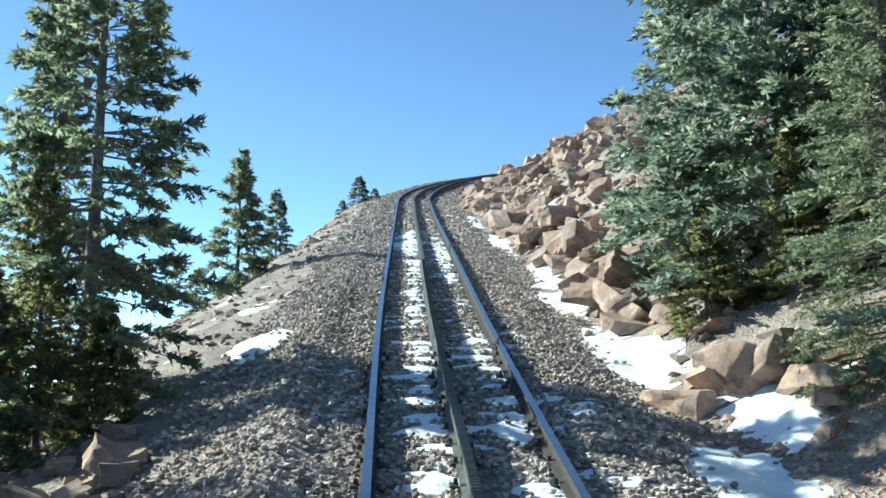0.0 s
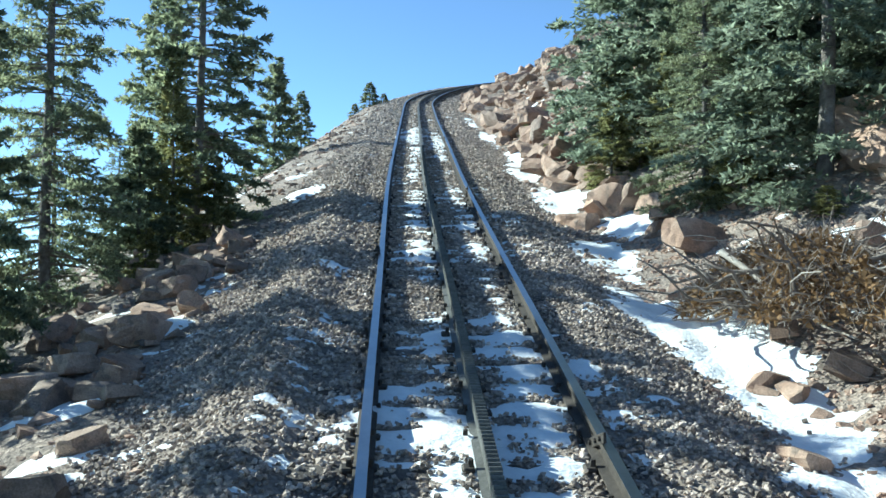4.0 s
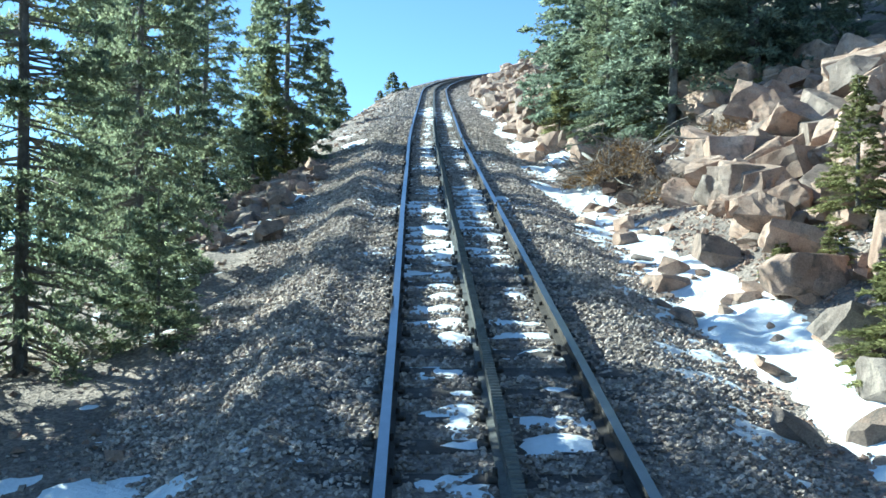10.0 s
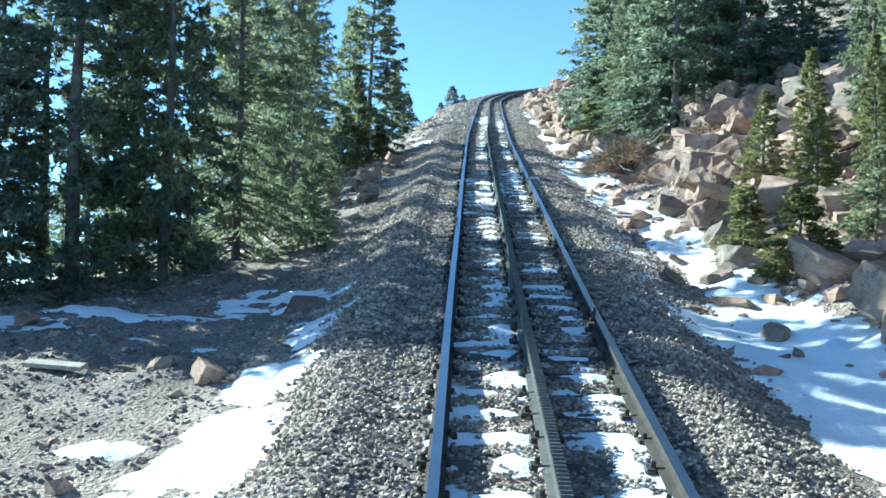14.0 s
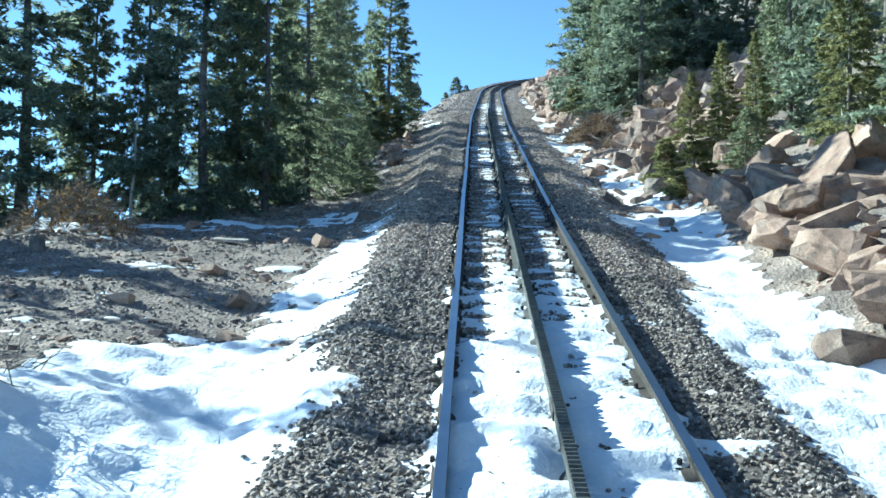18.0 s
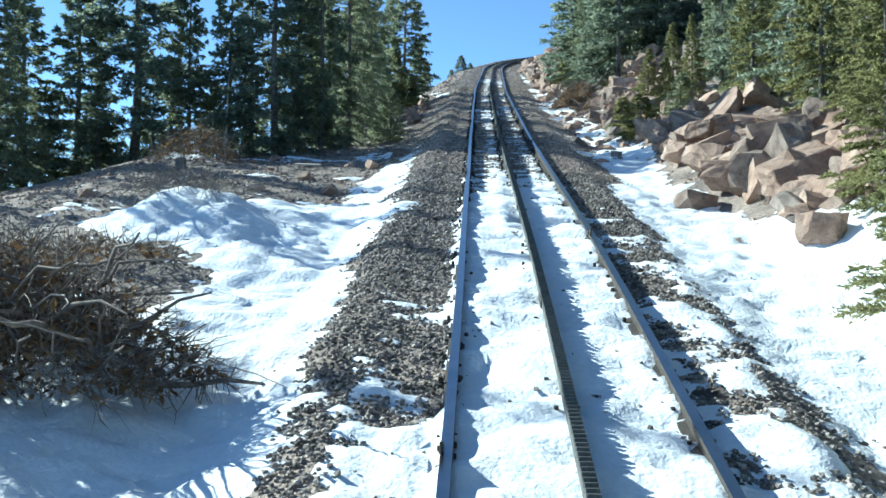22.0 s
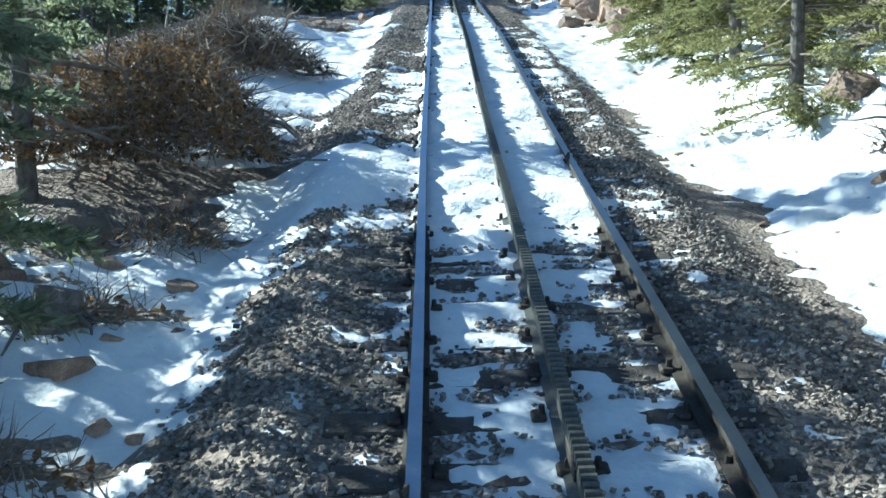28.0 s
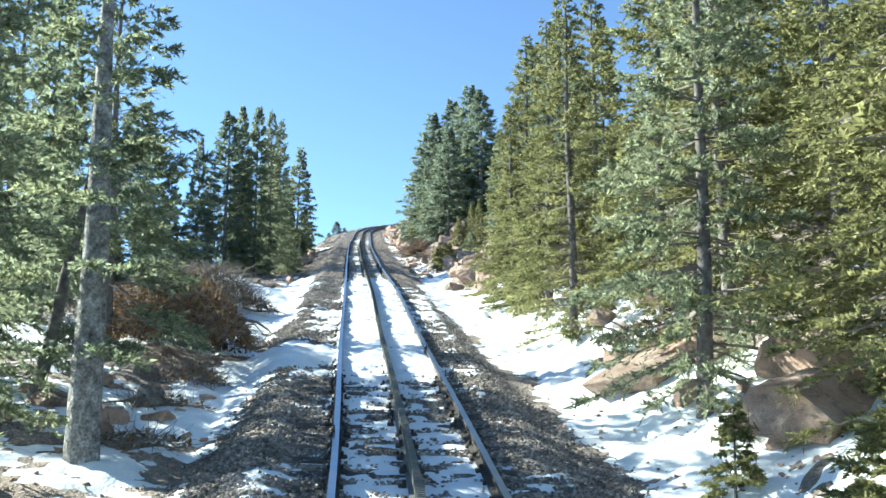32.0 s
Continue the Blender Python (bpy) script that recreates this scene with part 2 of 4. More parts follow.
def knots(k, s):
    k = np.asarray(k)
    q = np.clip((np.asarray(s, float) + 68) / 4, 0, len(k) - 1.001)
    i = np.floor(q).astype(int)
    f = q - i
    a, b, c, d = (k[np.clip(i + j, 0, len(k) - 1)] for j in (-1, 0, 1, 2))
    return ((1 - f) ** 3 * a + (3 * f ** 3 - 6 * f ** 2 + 4) * b + (-3 * f ** 3 + 3 * f ** 2 + 3 * f + 1) * c + f ** 3 * d) / 6


def centre(s):
    """The track's middle line: nearly straight, then a bend to the right at the top."""
    s = np.asarray(s, float)
    far = np.maximum(s - 46, 0)
    return knots(SHIFT, s) + np.where(far < 25, far ** 2 / 66, 25 ** 2 / 66 + (far - 25) * 0.757)


def plane(s):
    """Height of the rail tops."""
    s = np.asarray(s, float)
    return GRADE * s + knots(LIFT, s) + 0.042 * np.maximum(s - 47, 0) - 0.3 * np.maximum(s - 95, 0)


LEFT_L = [-1500, -60, -20, -8, -5, -4, -3.2, -2.4, -2.0, -1.72, -1.5, -1.25]
LEFT_S = [-70, -44, -36, -30, -24, -14, -9, -4, 4, 14, 30, 48, 60]
LEFT_Z = [[-420, -12, -2.0, -0.2, -0.1, -0.25, -0.38, -0.48, -0.33, -0.17, -0.12, -0.16],
          [-420, -12, -2.0, -0.2, -0.1, -0.25, -0.38, -0.48, -0.33, -0.17, -0.12, -0.16],
          [-420, -12, -2.0, -0.2, -0.1, -0.15, -0.34, -0.46, -0.32, -0.16, -0.12, -0.16],
          [-420, -12, -2.2, -0.2, -0.15, -0.25, -0.40, -0.48, -0.32, -0.16, -0.13, -0.17],
          [-420, -12, -2.4, -0.3, -0.25, -0.30, -0.45, -0.50, -0.33, -0.16, -0.13, -0.17],
          [-420, -13, -3.0, -0.4, -0.50, -0.58, -0.60, -0.52, -0.33, -0.16, -0.12, -0.16],
          [-420, -16, -4.5, -0.9, -0.70, -0.72, -0.70, -0.58, -0.34, -0.14, -0.10, -0.15],
          [-420, -18, -6.5, -2.0, -1.00, -0.86, -0.74, -0.56, -0.32, -0.13, -0.08, -0.15],
          [-420, -18, -7.0, -2.4, -1.20, -0.92, -0.72, -0.50, -0.29, -0.12, -0.07, -0.15],
          [-420, -20, -8.0, -2.6, -1.20, -0.82, -0.56, -0.34, -0.22, -0.13, -0.10, -0.16],
          [-420, -26, -10., -3.4, -1.40, -0.80, -0.42, -0.24, -0.20, -0.17, -0.16, -0.18],
          [-420, -34, -16., -5.0, -2.00, -1.10, -0.55, -0.28, -0.22, -0.18, -0.18, -0.18],
          [-420, -40, -18., -6.0, -3.00, -2.00, -1.20, -0.60, -0.36, -0.22, -0.18, -0.18]]
RIGHT_L = [1.5, 2.0, 2.5, 3.0, 3.6, 4.5, 6.5, 8, 20, 60, 1500]
RIGHT_S = [-70, -40, -30, -20, -10, 0, 8, 16, 26, 60]
RIGHT_Z = [[-0.18, -0.38, -0.42, -0.34, -0.05, 0.45, 1.3, 1.9, 6, 16, 200],
           [-0.18, -0.38, -0.42, -0.34, -0.05, 0.45, 1.3, 1.9, 6, 16, 200],
           [-0.18, -0.40, -0.42, -0.36, -0.12, 0.35, 1.2, 1.8, 6, 16, 200],
           [-0.18, -0.42, -0.50, -0.46, -0.28, 0.20, 1.0, 1.6, 6, 16, 200],
           [-0.18, -0.42, -0.52, -0.48, -0.25, 0.15, 0.9, 1.4, 6, 16, 200],
           [-0.18, -0.36, -0.45, -0.38, -0.15, 0.20, 1.0, 1.5, 6, 16, 200],
           [-0.18, -0.32, -0.38, -0.25, 0.00, 0.40, 1.3, 1.9, 7, 16, 200],
           [-0.18, -0.28, -0.30, -0.08, 0.25, 0.80, 2.1, 3.0, 9, 20, 200],
           [-0.18, -0.24, -0.22, 0.05, 0.42, 1.0, 2.6, 3.8, 10, 22, 200],
           [-0.18, -0.22, -0.18, 0.02, 0.30, 0.75, 1.8, 2.6, 9, 22, 200]]


def profile(l, s):
    """Height of the bare ground over the rail plane, from the distance l to the track's middle."""
    out = np.full(l.shape, -0.18)
    for cols, rows, table, pick in ((LEFT_L, LEFT_S, LEFT_Z, l < -1.25), (RIGHT_L, RIGHT_S, RIGHT_Z, l > 1.5)):
        if not pick.any():
            continue
        ll, ss = l[pick], np.clip(s[pick], rows[0], rows[-1])
        t = np.asarray(table, float)
        i = np.clip(np.searchsorted(rows, ss) - 1, 0, len(rows) - 2)
        r0, r1 = np.asarray(rows)[i], np.asarray(rows)[i + 1]
        w = (ss - r0) / (r1 - r0)
        w = w * w * (3 - 2 * w)
        j = np.clip(np.searchsorted(cols, ll) - 1, 0, len(cols) - 2)
        c0, c1 = np.asarray(cols)[j], np.asarray(cols)[j + 1]
        v = np.clip((ll - c0) / (c1 - c0), 0, 1)
        out[pick] = (t[i, j] * (1 - v) + t[i, j + 1] * v) * (1 - w) + (t[i + 1, j] * (1 - v) + t[i + 1, j + 1] * v) * w
    return out


def ground(x, s):
    """World height of the bare ground."""
    x, s = np.atleast_1d(np.asarray(x, float)), np.atleast_1d(np.asarray(s, float))
    x, s = np.broadcast_arrays(x, s)
    l = x - centre(s)
    rough = np.clip((np.abs(l) - 1.6) / 1.5, 0, 1)
    bumps = 0.16 * rough * fractal(x * 0.9, s * 0.9, 3) + 0.025 * fractal(x * 4, s * 4, 9, 3) * (0.4 + rough)
    mound = 0.34 * np.exp(-((x + 4.6) / 0.9) ** 2 - ((s + 22.3) / 0.8) ** 2) + 0.25 * np.exp(-((x + 9.0) / 1.8) ** 2 - ((s + 12.2) / 0.7) ** 2)
    return plane(s) + profile(l, s) + bumps + mound


def ground_at(x, s):
    return float(ground(x, s)[0])


# Snow: patches (l, s, half width, half length, weight), a band in the track, and noise.
SNOW_PATCHES = [(-3.1, -31.0, 1.1, 0.75, 1.0), (-2.65, -32.35, 0.4, 0.3, 0.75), (-2.75, -33.15, 0.4, 0.35, 0.7), (-1.7, -36.3, 1.1, 1.3, 1.1), (-3.1, -29.6, 1.5, 2.0, 1.0), (-3.0, -33.6, 0.55, 0.8, 0.6), (-2.3, -32.6, 0.3, 0.5, 0.5), (-2.8, -26.4, 0.95, 3.0, 1.0), (-3.1, -22.0, 1.5, 3.5, 0.9), (-2.5, -17, 0.7, 3.0, 0.6), (-2.3, -13, 0.35, 2.0, 0.35), (-9.0, -12.2, 2.2, 0.9, 0.9),
                (-6.4, -11.0, 1.2, 0.5, 0.5), (-4.6, -22.5, 1.4, 1.6, 0.8), (-3.6, -34.4, 1.3, 0.9, 0.9), (-2.7, -39.5, 1.1, 2.6, 0.6),
                (-3.6, -42.2, 1.0, 1.6, 0.5), (-3.3, -45.0, 0.7, 1.5, 0.5), (-2.5, -43.3, 0.5, 0.7, 0.45), (-5.2, -40, 2.0, 3.0, 0.44), (-6, -34, 2.5, 3.0, 0.6), (-2.35, 13.1, 0.45, 0.9, 0.75), (-2.9, 6.6, 0.35, 0.8, 0.4), (-3.1, 0.5, 0.4, 1.0, 0.3),
                (-3.0, -9.5, 0.9, 0.8, 0.5), (-4.5, -2, 0.8, 1.5, 0.4),
                (3.0, -47, 0.9, 5, 0.72), (3.05, -40, 0.85, 5, 0.7), (3.0, -33, 1.0, 5, 0.8), (2.5, -26, 0.9, 5, 0.95), (2.6, -20, 0.9, 4, 1.0), (2.85, -14.4, 0.6, 3.0, 0.85),
                (3.1, -8.4, 0.45, 2.4, 0.85), (2.8, -3.4, 0.8, 2.8, 0.52), (2.6, 1.9, 0.5, 2.2, 0.66), (4.35, -2.9, 0.4, 0.4, 0.8), (4.6, 1.6, 0.7, 0.5, 0.7), (3.3, -11.5, 0.5, 2, 0.7), (2.4, 7.2, 0.5, 1.5, 0.75), (2.5, 12.2, 0.5, 2.0, 0.8), (3.2, 10.0, 0.5, 2.0, 0.55),
                (2.35, 17, 0.4, 2.6, 0.7), (2.7, 20, 0.4, 2.5, 0.6), (2.3, 27, 0.3, 3.5, 0.6), (2.2, 36, 0.25, 4, 0.5), (4.5, 3.2, 0.8, 0.7, 0.5), (4.9, -0.9, 0.5, 0.35, 0.6),
                (6.3, 8.2, 1.2, 0.5, 0.6), (5.2, -0.4, 0.6, 0.5, 0.75), (5.6, 2.2, 0.8, 0.6, 0.75), (6.8, 4.4, 0.9, 0.6, 0.7), (7.2, 0.8, 0.7, 0.5, 0.7), (5.0, 4.6, 0.6, 0.5, 0.7), (-3.3, 4.6, 0.5, 0.5, 0.55), (-3.6, 2.2, 0.5, 0.4, 0.55), (-3.9, 7.6, 0.4, 0.5, 0.55), (4.4, -12.6, 0.9, 0.8, 0.5),
                (3.0, -5.5, 0.5, 3.2, 1.0), (3.1, -8.5, 0.5, 2.2, 1.0), (2.95, -11.8, 0.8, 2.2, 1.0), (2.6, 3.2, 0.6, 2.0, 0.85), (2.1, 4.5, 0.3, 1.2, 0.7), (2.9, -1.6, 0.35, 1.6, 0.8), (2.2, -0.8, 0.4, 1.2, 0.52),
                (2.1, -10.8, 0.35, 1.0, 0.52), (2.0, -6.5, 0.45, 4.0, 0.36), (4.6, 0.9, 0.35, 0.3, 0.9),
                (-2.2, -12.0, 0.25, 0.6, 0.62), (-2.4, -13.4, 0.45, 0.6, 0.85), (-2.4, -15.0, 0.5, 0.9, 0.9), (-3.4, -14.8, 0.6, 0.25, 0.55), (-5.0, -10.2, 1.2, 0.3, 0.62), (-2.3, -9.7, 0.4, 0.45, 0.7), (-2.2, -11.4, 0.5, 0.5, 0.6),
                (3.7, -25.5, 1.3, 4.0, 1.0), (3.8, -31.5, 1.4, 4.2, 1.0), (3.6, -37.0, 1.2, 3.5, 0.9), (4.2, -42.0, 1.2, 3.0, 0.8),
                (4.6, -35, 1.3, 2.0, 0.6), (5, -43, 1.5, 3, 0.5)]


def snow_depth(l, s):
    """Over 0 where snow lies, in units of about 0.1 m."""
    band = np.interp(s, [-60, -42, -38.8, -37.5, -24, -20, -16, -12, -8, -4, 0, 6, 12, 20, 25, 31, 36], [0.46, 0.44, 0.46, 0.95, 0.84, 0.52, 0.26, 0.19, 0.26, 0.31, 0.37, 0.22, 0.18, 0.28, 0.5, 0.15, 0.0])
    rack_side = np.where(s > -24, 0.22 * np.exp(-((l + 0.22) / 0.14) ** 2) + 0.15 * np.exp(-((l - 0.5) / 0.16) ** 2) + 0.13 * np.cos(s * 12.566), np.where(s < -38, 0.13, 0.03) * np.cos(s * 12.566))
    f = (band + rack_side) * np.clip((0.95 - np.abs(l)) / 0.2, 0, 1)
    shoulder = np.interp(s, [-60, -39, -37.5, -35, -34, -30, -26, -20, -6, 0, 10], [0.24, 0.22, 0.4, 0.4, 0.26, 0.42, 0.22, 0.05, 0.05, 0.22, 0.1])
    f = np.maximum(f, shoulder * np.clip((np.abs(l) - 0.7) / 0.2, 0, 1) * np.clip((1.7 - np.abs(l)) / 0.3, 0, 1) * np.where((l > 0) & (s > -31) & (s < -22), 1.5, np.where((l > 0) & (s <= -31), 0.85, np.where((l < 0) & (s > -36) & (s < -29), 1.3, 1.0))))
    for a, b, w, h, k in SNOW_PATCHES:
        f = np.maximum(f, k * np.clip(1.35 - ((l - a) / w) ** 2 - ((s - b) / h) ** 2, -1, 1))
    return f - 0.36 + 0.42 * fractal(l * 1.3, s * 1.3, 21, 3) + 0.52 * fractal(l * 4.0, s * 7.5, 33, 5)


def strips(values):
    return np.array(sorted(set(np.round(values, 4))))


l_lines = strips(np.concatenate([np.arange(-2.8, 2.81, 0.1), np.arange(-9, -2.8, 0.25), np.arange(3, 9, 0.25), -np.geomspace(9.5, 1500, 26), np.geomspace(9.5, 1500, 26)]))
s_lines = strips(np.concatenate([np.arange(-58, 12, 0.25), np.arange(12, 100, 0.7), -np.geomspace(59, 1500, 22), 100 + np.geomspace(2, 1200, 20)]))
LL, SS = np.meshgrid(l_lines, s_lines)
XX = LL + centre(SS)
ZZ = ground(XX, SS)
cells = np.arange(LL.size).reshape(LL.shape)
quads = np.stack([cells[:-1, :-1], cells[:-1, 1:], cells[1:, 1:], cells[1:, :-1]], -1).reshape(-1, 4)
ground_ob = new("ground", mesh_of("ground", np.stack([XX, SS, ZZ], -1), quads, [M_GRAVEL], smooth=True))
tagged(ground_ob, "gravelly pinkish-brown mountainside with loose stones and dirt", "ground", kind="structure")

# Snow lies as one sheet that dips under the ground where there is none.
l_lines = np.arange(-8, 8.01, 0.07)
s_lines = np.arange(-58, 42, 0.09)
LL, SS = np.meshgrid(l_lines, s_lines)
depth = snow_depth(LL, SS)
XX = LL + centre(SS)
ZZ = ground(XX, SS) + np.clip(depth, -0.3, 1.0) * np.interp(SS, [-40, -38, -19, -15], [0.10, 0.165, 0.165, 0.09])
cells = np.arange(LL.size).reshape(LL.shape)
quads = np.stack([cells[:-1, :-1], cells[:-1, 1:], cells[1:, 1:], cells[1:, :-1]], -1)
keep = np.max(np.stack([depth[:-1, :-1], depth[:-1, 1:], depth[1:, 1:], depth[1:, :-1]]), 0) > -0.05
used, inverse = np.unique(quads[keep], return_inverse=True)
snow_ob = new("snow", mesh_of("snow", np.stack([XX, SS, ZZ], -1).reshape(-1, 3)[used], inverse.reshape(-1, 4), [M_SNOW], smooth=True))
tagged(snow_ob, "thin crusted white snow in melting patches", "snow", kind="stuff")


# ---------------------------------------------------------------- the rack railway track
def sweep(name, section, side, s_values, mats, slot_of=None, lift=0.0):
    """A section (across, up) carried along the track at a sideways distance."""
    s = np.asarray(s_values, float)
    cx, z = centre(s), plane(s) + lift
    dx = np.gradient(cx, s)
    nx, ny = 1 / np.sqrt(1 + dx ** 2), -dx / np.sqrt(1 + dx ** 2)
    a = np.array(section)
    across = side + a[:, 0]
    verts = np.stack([cx[:, None] + nx[:, None] * across, s[:, None] + ny[:, None] * across, z[:, None] + a[:, 1][None, :] + 0 * across], -1)
    n = len(a)
    i = np.arange(len(s) - 1)[:, None] * n
    j = np.arange(n)[None, :]
    k = (j + 1) % n
    faces = np.stack([i + j, i + n + j, i + n + k, i + k], -1).reshape(-1, 4)
    slots = None if slot_of is None else np.tile([slot_of(q) for q in range(n)], len(s) - 1)
    return mesh_of(name, verts, faces, mats, slots)


RAIL = [(-0.034, 0.0), (0.034, 0.0), (0.036, -0.012), (0.036, -0.035), (0.010, -0.045), (0.010, -0.12), (0.065, -0.135), (0.065, -0.15), (-0.065, -0.15),
        (-0.065, -0.135), (-0.010, -0.12), (-0.010, -0.045), (-0.036, -0.035), (-0.036, -0.012)]
track_s = np.arange(-64, 92, 0.5)
tilt = math.degrees(math.atan(GRADE))
plate_bm = bmesh.new()
bmesh.ops.create_cube(plate_bm, size=1, matrix=Matrix.Diagonal((0.022, 0.6, 0.07, 1)))
bmesh.ops.bevel(plate_bm, geom=plate_bm.edges[:], offset=0.005, segments=1, affect="EDGES")
plate_mesh = bpy.data.meshes.new("fishplate")
plate_bm.to_mesh(plate_mesh)
plate_bm.free()
plate_mesh.materials.append(M_RAIL)
bolt_bm = bmesh.new()
bmesh.ops.create_cone(bolt_bm, cap_ends=True, segments=6, radius1=0.019, radius2=0.017, depth=0.03)
bolt_mesh = bpy.data.meshes.new("bolt")
bolt_bm.to_mesh(bolt_mesh)
bolt_bm.free()
bolt_mesh.materials.append(M_RAIL)
for side in (-0.75, 0.75):
    rail = thing("rail", "long steel running rail with a polished blue-grey top and rusty sides", "rail", group="running rails")
    under("rail_head", sweep("rail_head", RAIL[-2:] + RAIL[:4], side, track_s, [M_RAIL, M_SHINE], lambda q: 1 if q == 2 else 0), rail, "polished steel head")
    under("rail_web", sweep("rail_web", RAIL[4:12], side, track_s, [M_RAIL]), rail, "rusty brown web and foot")
    for s in np.arange(-54.25 + (0.0 if side < 0 else 6.0), 30, 12.0):
        cx, z = float(centre(s)), float(plane(s))
        for face in (-1, 1):
            plate = under("fishplate", plate_mesh, rail, "rusty bolted joint plate")
            plate.matrix_basis = pose(cx + side + face * 0.026, s, z - 0.082, tilt, 0, 0 if face > 0 else 180)
            for k in (-0.22, -0.08, 0.08, 0.22):
                bolt = under("bolt", bolt_mesh, plate)
                bolt.matrix_basis = pose(0.012, k, 0, 0, 90, 0)
rack = thing("rack_rail", "toothed steel rack rail bolted down between the running rails", "rack rail")
BAR = [(-0.035, 0.0), (0.035, 0.0), (0.035, -0.06), (0.012, -0.075), (0.012, -0.16), (0.06, -0.175), (0.06, -0.19), (-0.06, -0.19), (-0.06, -0.175), (-0.012, -0.16), (-0.012, -0.075), (-0.035, -0.06)]
under("bar", sweep("bar", BAR, 0.0, track_s, [M_RACK], lift=0.03), rack)
TOOTH = [(-0.036, -0.022, 0.0), (0.036, -0.022, 0.0), (0.036, 0.022, 0.0), (-0.036, 0.022, 0.0), (-0.036, -0.011, 0.05), (0.036, -0.011, 0.05), (0.036, 0.011, 0.05), (-0.036, 0.011, 0.05)]
TOOTH_F = [(4, 5, 6, 7), (0, 1, 5, 4), (1, 2, 6, 5), (2, 3, 7, 6), (3, 0, 4, 7)]
tooth_mesh = mesh_of("tooth", TOOTH, TOOTH_F, [M_RACK])
tilt = math.degrees(math.atan(GRADE))
splice_bm = bmesh.new()
bmesh.ops.create_cube(splice_bm, size=1, matrix=Matrix.Translation((0, 0, -0.02)) @ Matrix.Diagonal((0.094, 0.30, 0.07, 1)))
bmesh.ops.bevel(splice_bm, geom=splice_bm.edges[:], offset=0.006, segments=1, affect="EDGES")
splice_mesh = bpy.data.meshes.new("splice_plate")
splice_bm.to_mesh(splice_mesh)
splice_bm.free()
splice_mesh.materials.append(M_RAIL)
for s in np.arange(-57.0, 20, 4.94):
    o = under("splice_plate", splice_mesh, rack, "dark clamp plate at a rack joint")
    o.matrix_basis = pose(float(centre(s)), s, float(plane(s)) + 0.02, tilt)
rest = []
for i, s in enumerate(np.arange(-62, 20, 0.06)):
    x, z = float(centre(s)), float(plane(s)) + 0.03
    if -50 < s < -32:
        o = under("tooth", tooth_mesh, rack)
        o.matrix_basis = pose(x, s, z, tilt)
    else:
        rest.append((x, s, z))
v, f = np.array(TOOTH), np.array(TOOTH_F)
rest = np.array(rest)
under("teeth", mesh_of("teeth", (v[None] + rest[:, None]).reshape(-1, 3), (f[None] + 8 * np.arange(len(rest))[:, None, None]).reshape(-1, 4), [M_RACK]), rack, kind="stuff")


def block(w, d, h, bevel=0.01):
    """A bevelled block with its top at 0."""
    bm = bmesh.new()
    bmesh.ops.create_cube(bm, size=1, matrix=Matrix.Translation((0, 0, -h / 2)) @ Matrix.Diagonal((w, d, h, 1)))
    bmesh.ops.bevel(bm, geom=bm.edges[:], offset=bevel, segments=1, affect="EDGES")
    return bm


def bm_mesh(name, bm, mat, smooth=False):
    me = bpy.data.meshes.new(name)
    bm.to_mesh(me)
    bm.free()
    me.materials.append(mat)
    for p in me.polygons:
        p.use_smooth = smooth
    return me


ties = thing("ties", "row of dark weathered wooden sleepers half buried in ballast", "railway sleepers", kind="structure")
tie_mesh = bm_mesh("tie", block(2.4, 0.22, 0.18), M_TIE)
clip_bm = block(0.08, 0.10, 0.04, 0.012)
bmesh.ops.create_cone(clip_bm, cap_ends=True, segments=6, radius1=0.02, radius2=0.017, depth=0.05, matrix=Matrix.Translation((0.015, 0, 0.02)))
clip_mesh = bm_mesh("fastener", clip_bm, M_RAIL)
for i, s in enumerate(np.arange(-60, 60, 0.5)):
    r = random.Random(i)
    x, z = float(centre(s)), float(plane(s)) - (0.168 if s < -38 else 0.176 if -17.5 < s < -3 else 0.186) + r.uniform(-0.006, 0.014)
    turn = -math.degrees(math.atan((float(centre(s + 0.5)) - float(centre(s - 0.5)))))
    tie = under("tie", tie_mesh, ties)
    tie.matrix_basis = pose(x + r.uniform(-0.04, 0.04), s, z, tilt + r.uniform(-1.5, 1.5), r.uniform(-0.6, 0.6), turn + r.uniform(-1, 1))
    if -56 < s < 12:
        for a, flip in ((-0.83, 0), (-0.67, 180), (-0.085, 0), (0.085, 180), (0.67, 0), (0.83, 180)):
            o = under("fastener", clip_mesh, tie)
            o.matrix_basis = pose(a, 0, 0.04, 0, 0, flip)


# ---------------------------------------------------------------- stones
CHIP_V = np.array([(0.62 * math.cos(q), 0.62 * math.sin(q), 0.58) for q in (0.0, 2.094, 4.189)] + [(0.86 * math.cos(q), 0.86 * math.sin(q), -0.5) for q in (1.047, 3.142, 5.236)])
CHIP_F = np.array([(0, 1, 2), (0, 3, 1), (1, 4, 2), (2, 5, 0), (3, 4, 1), (4, 5, 2), (5, 3, 0)])


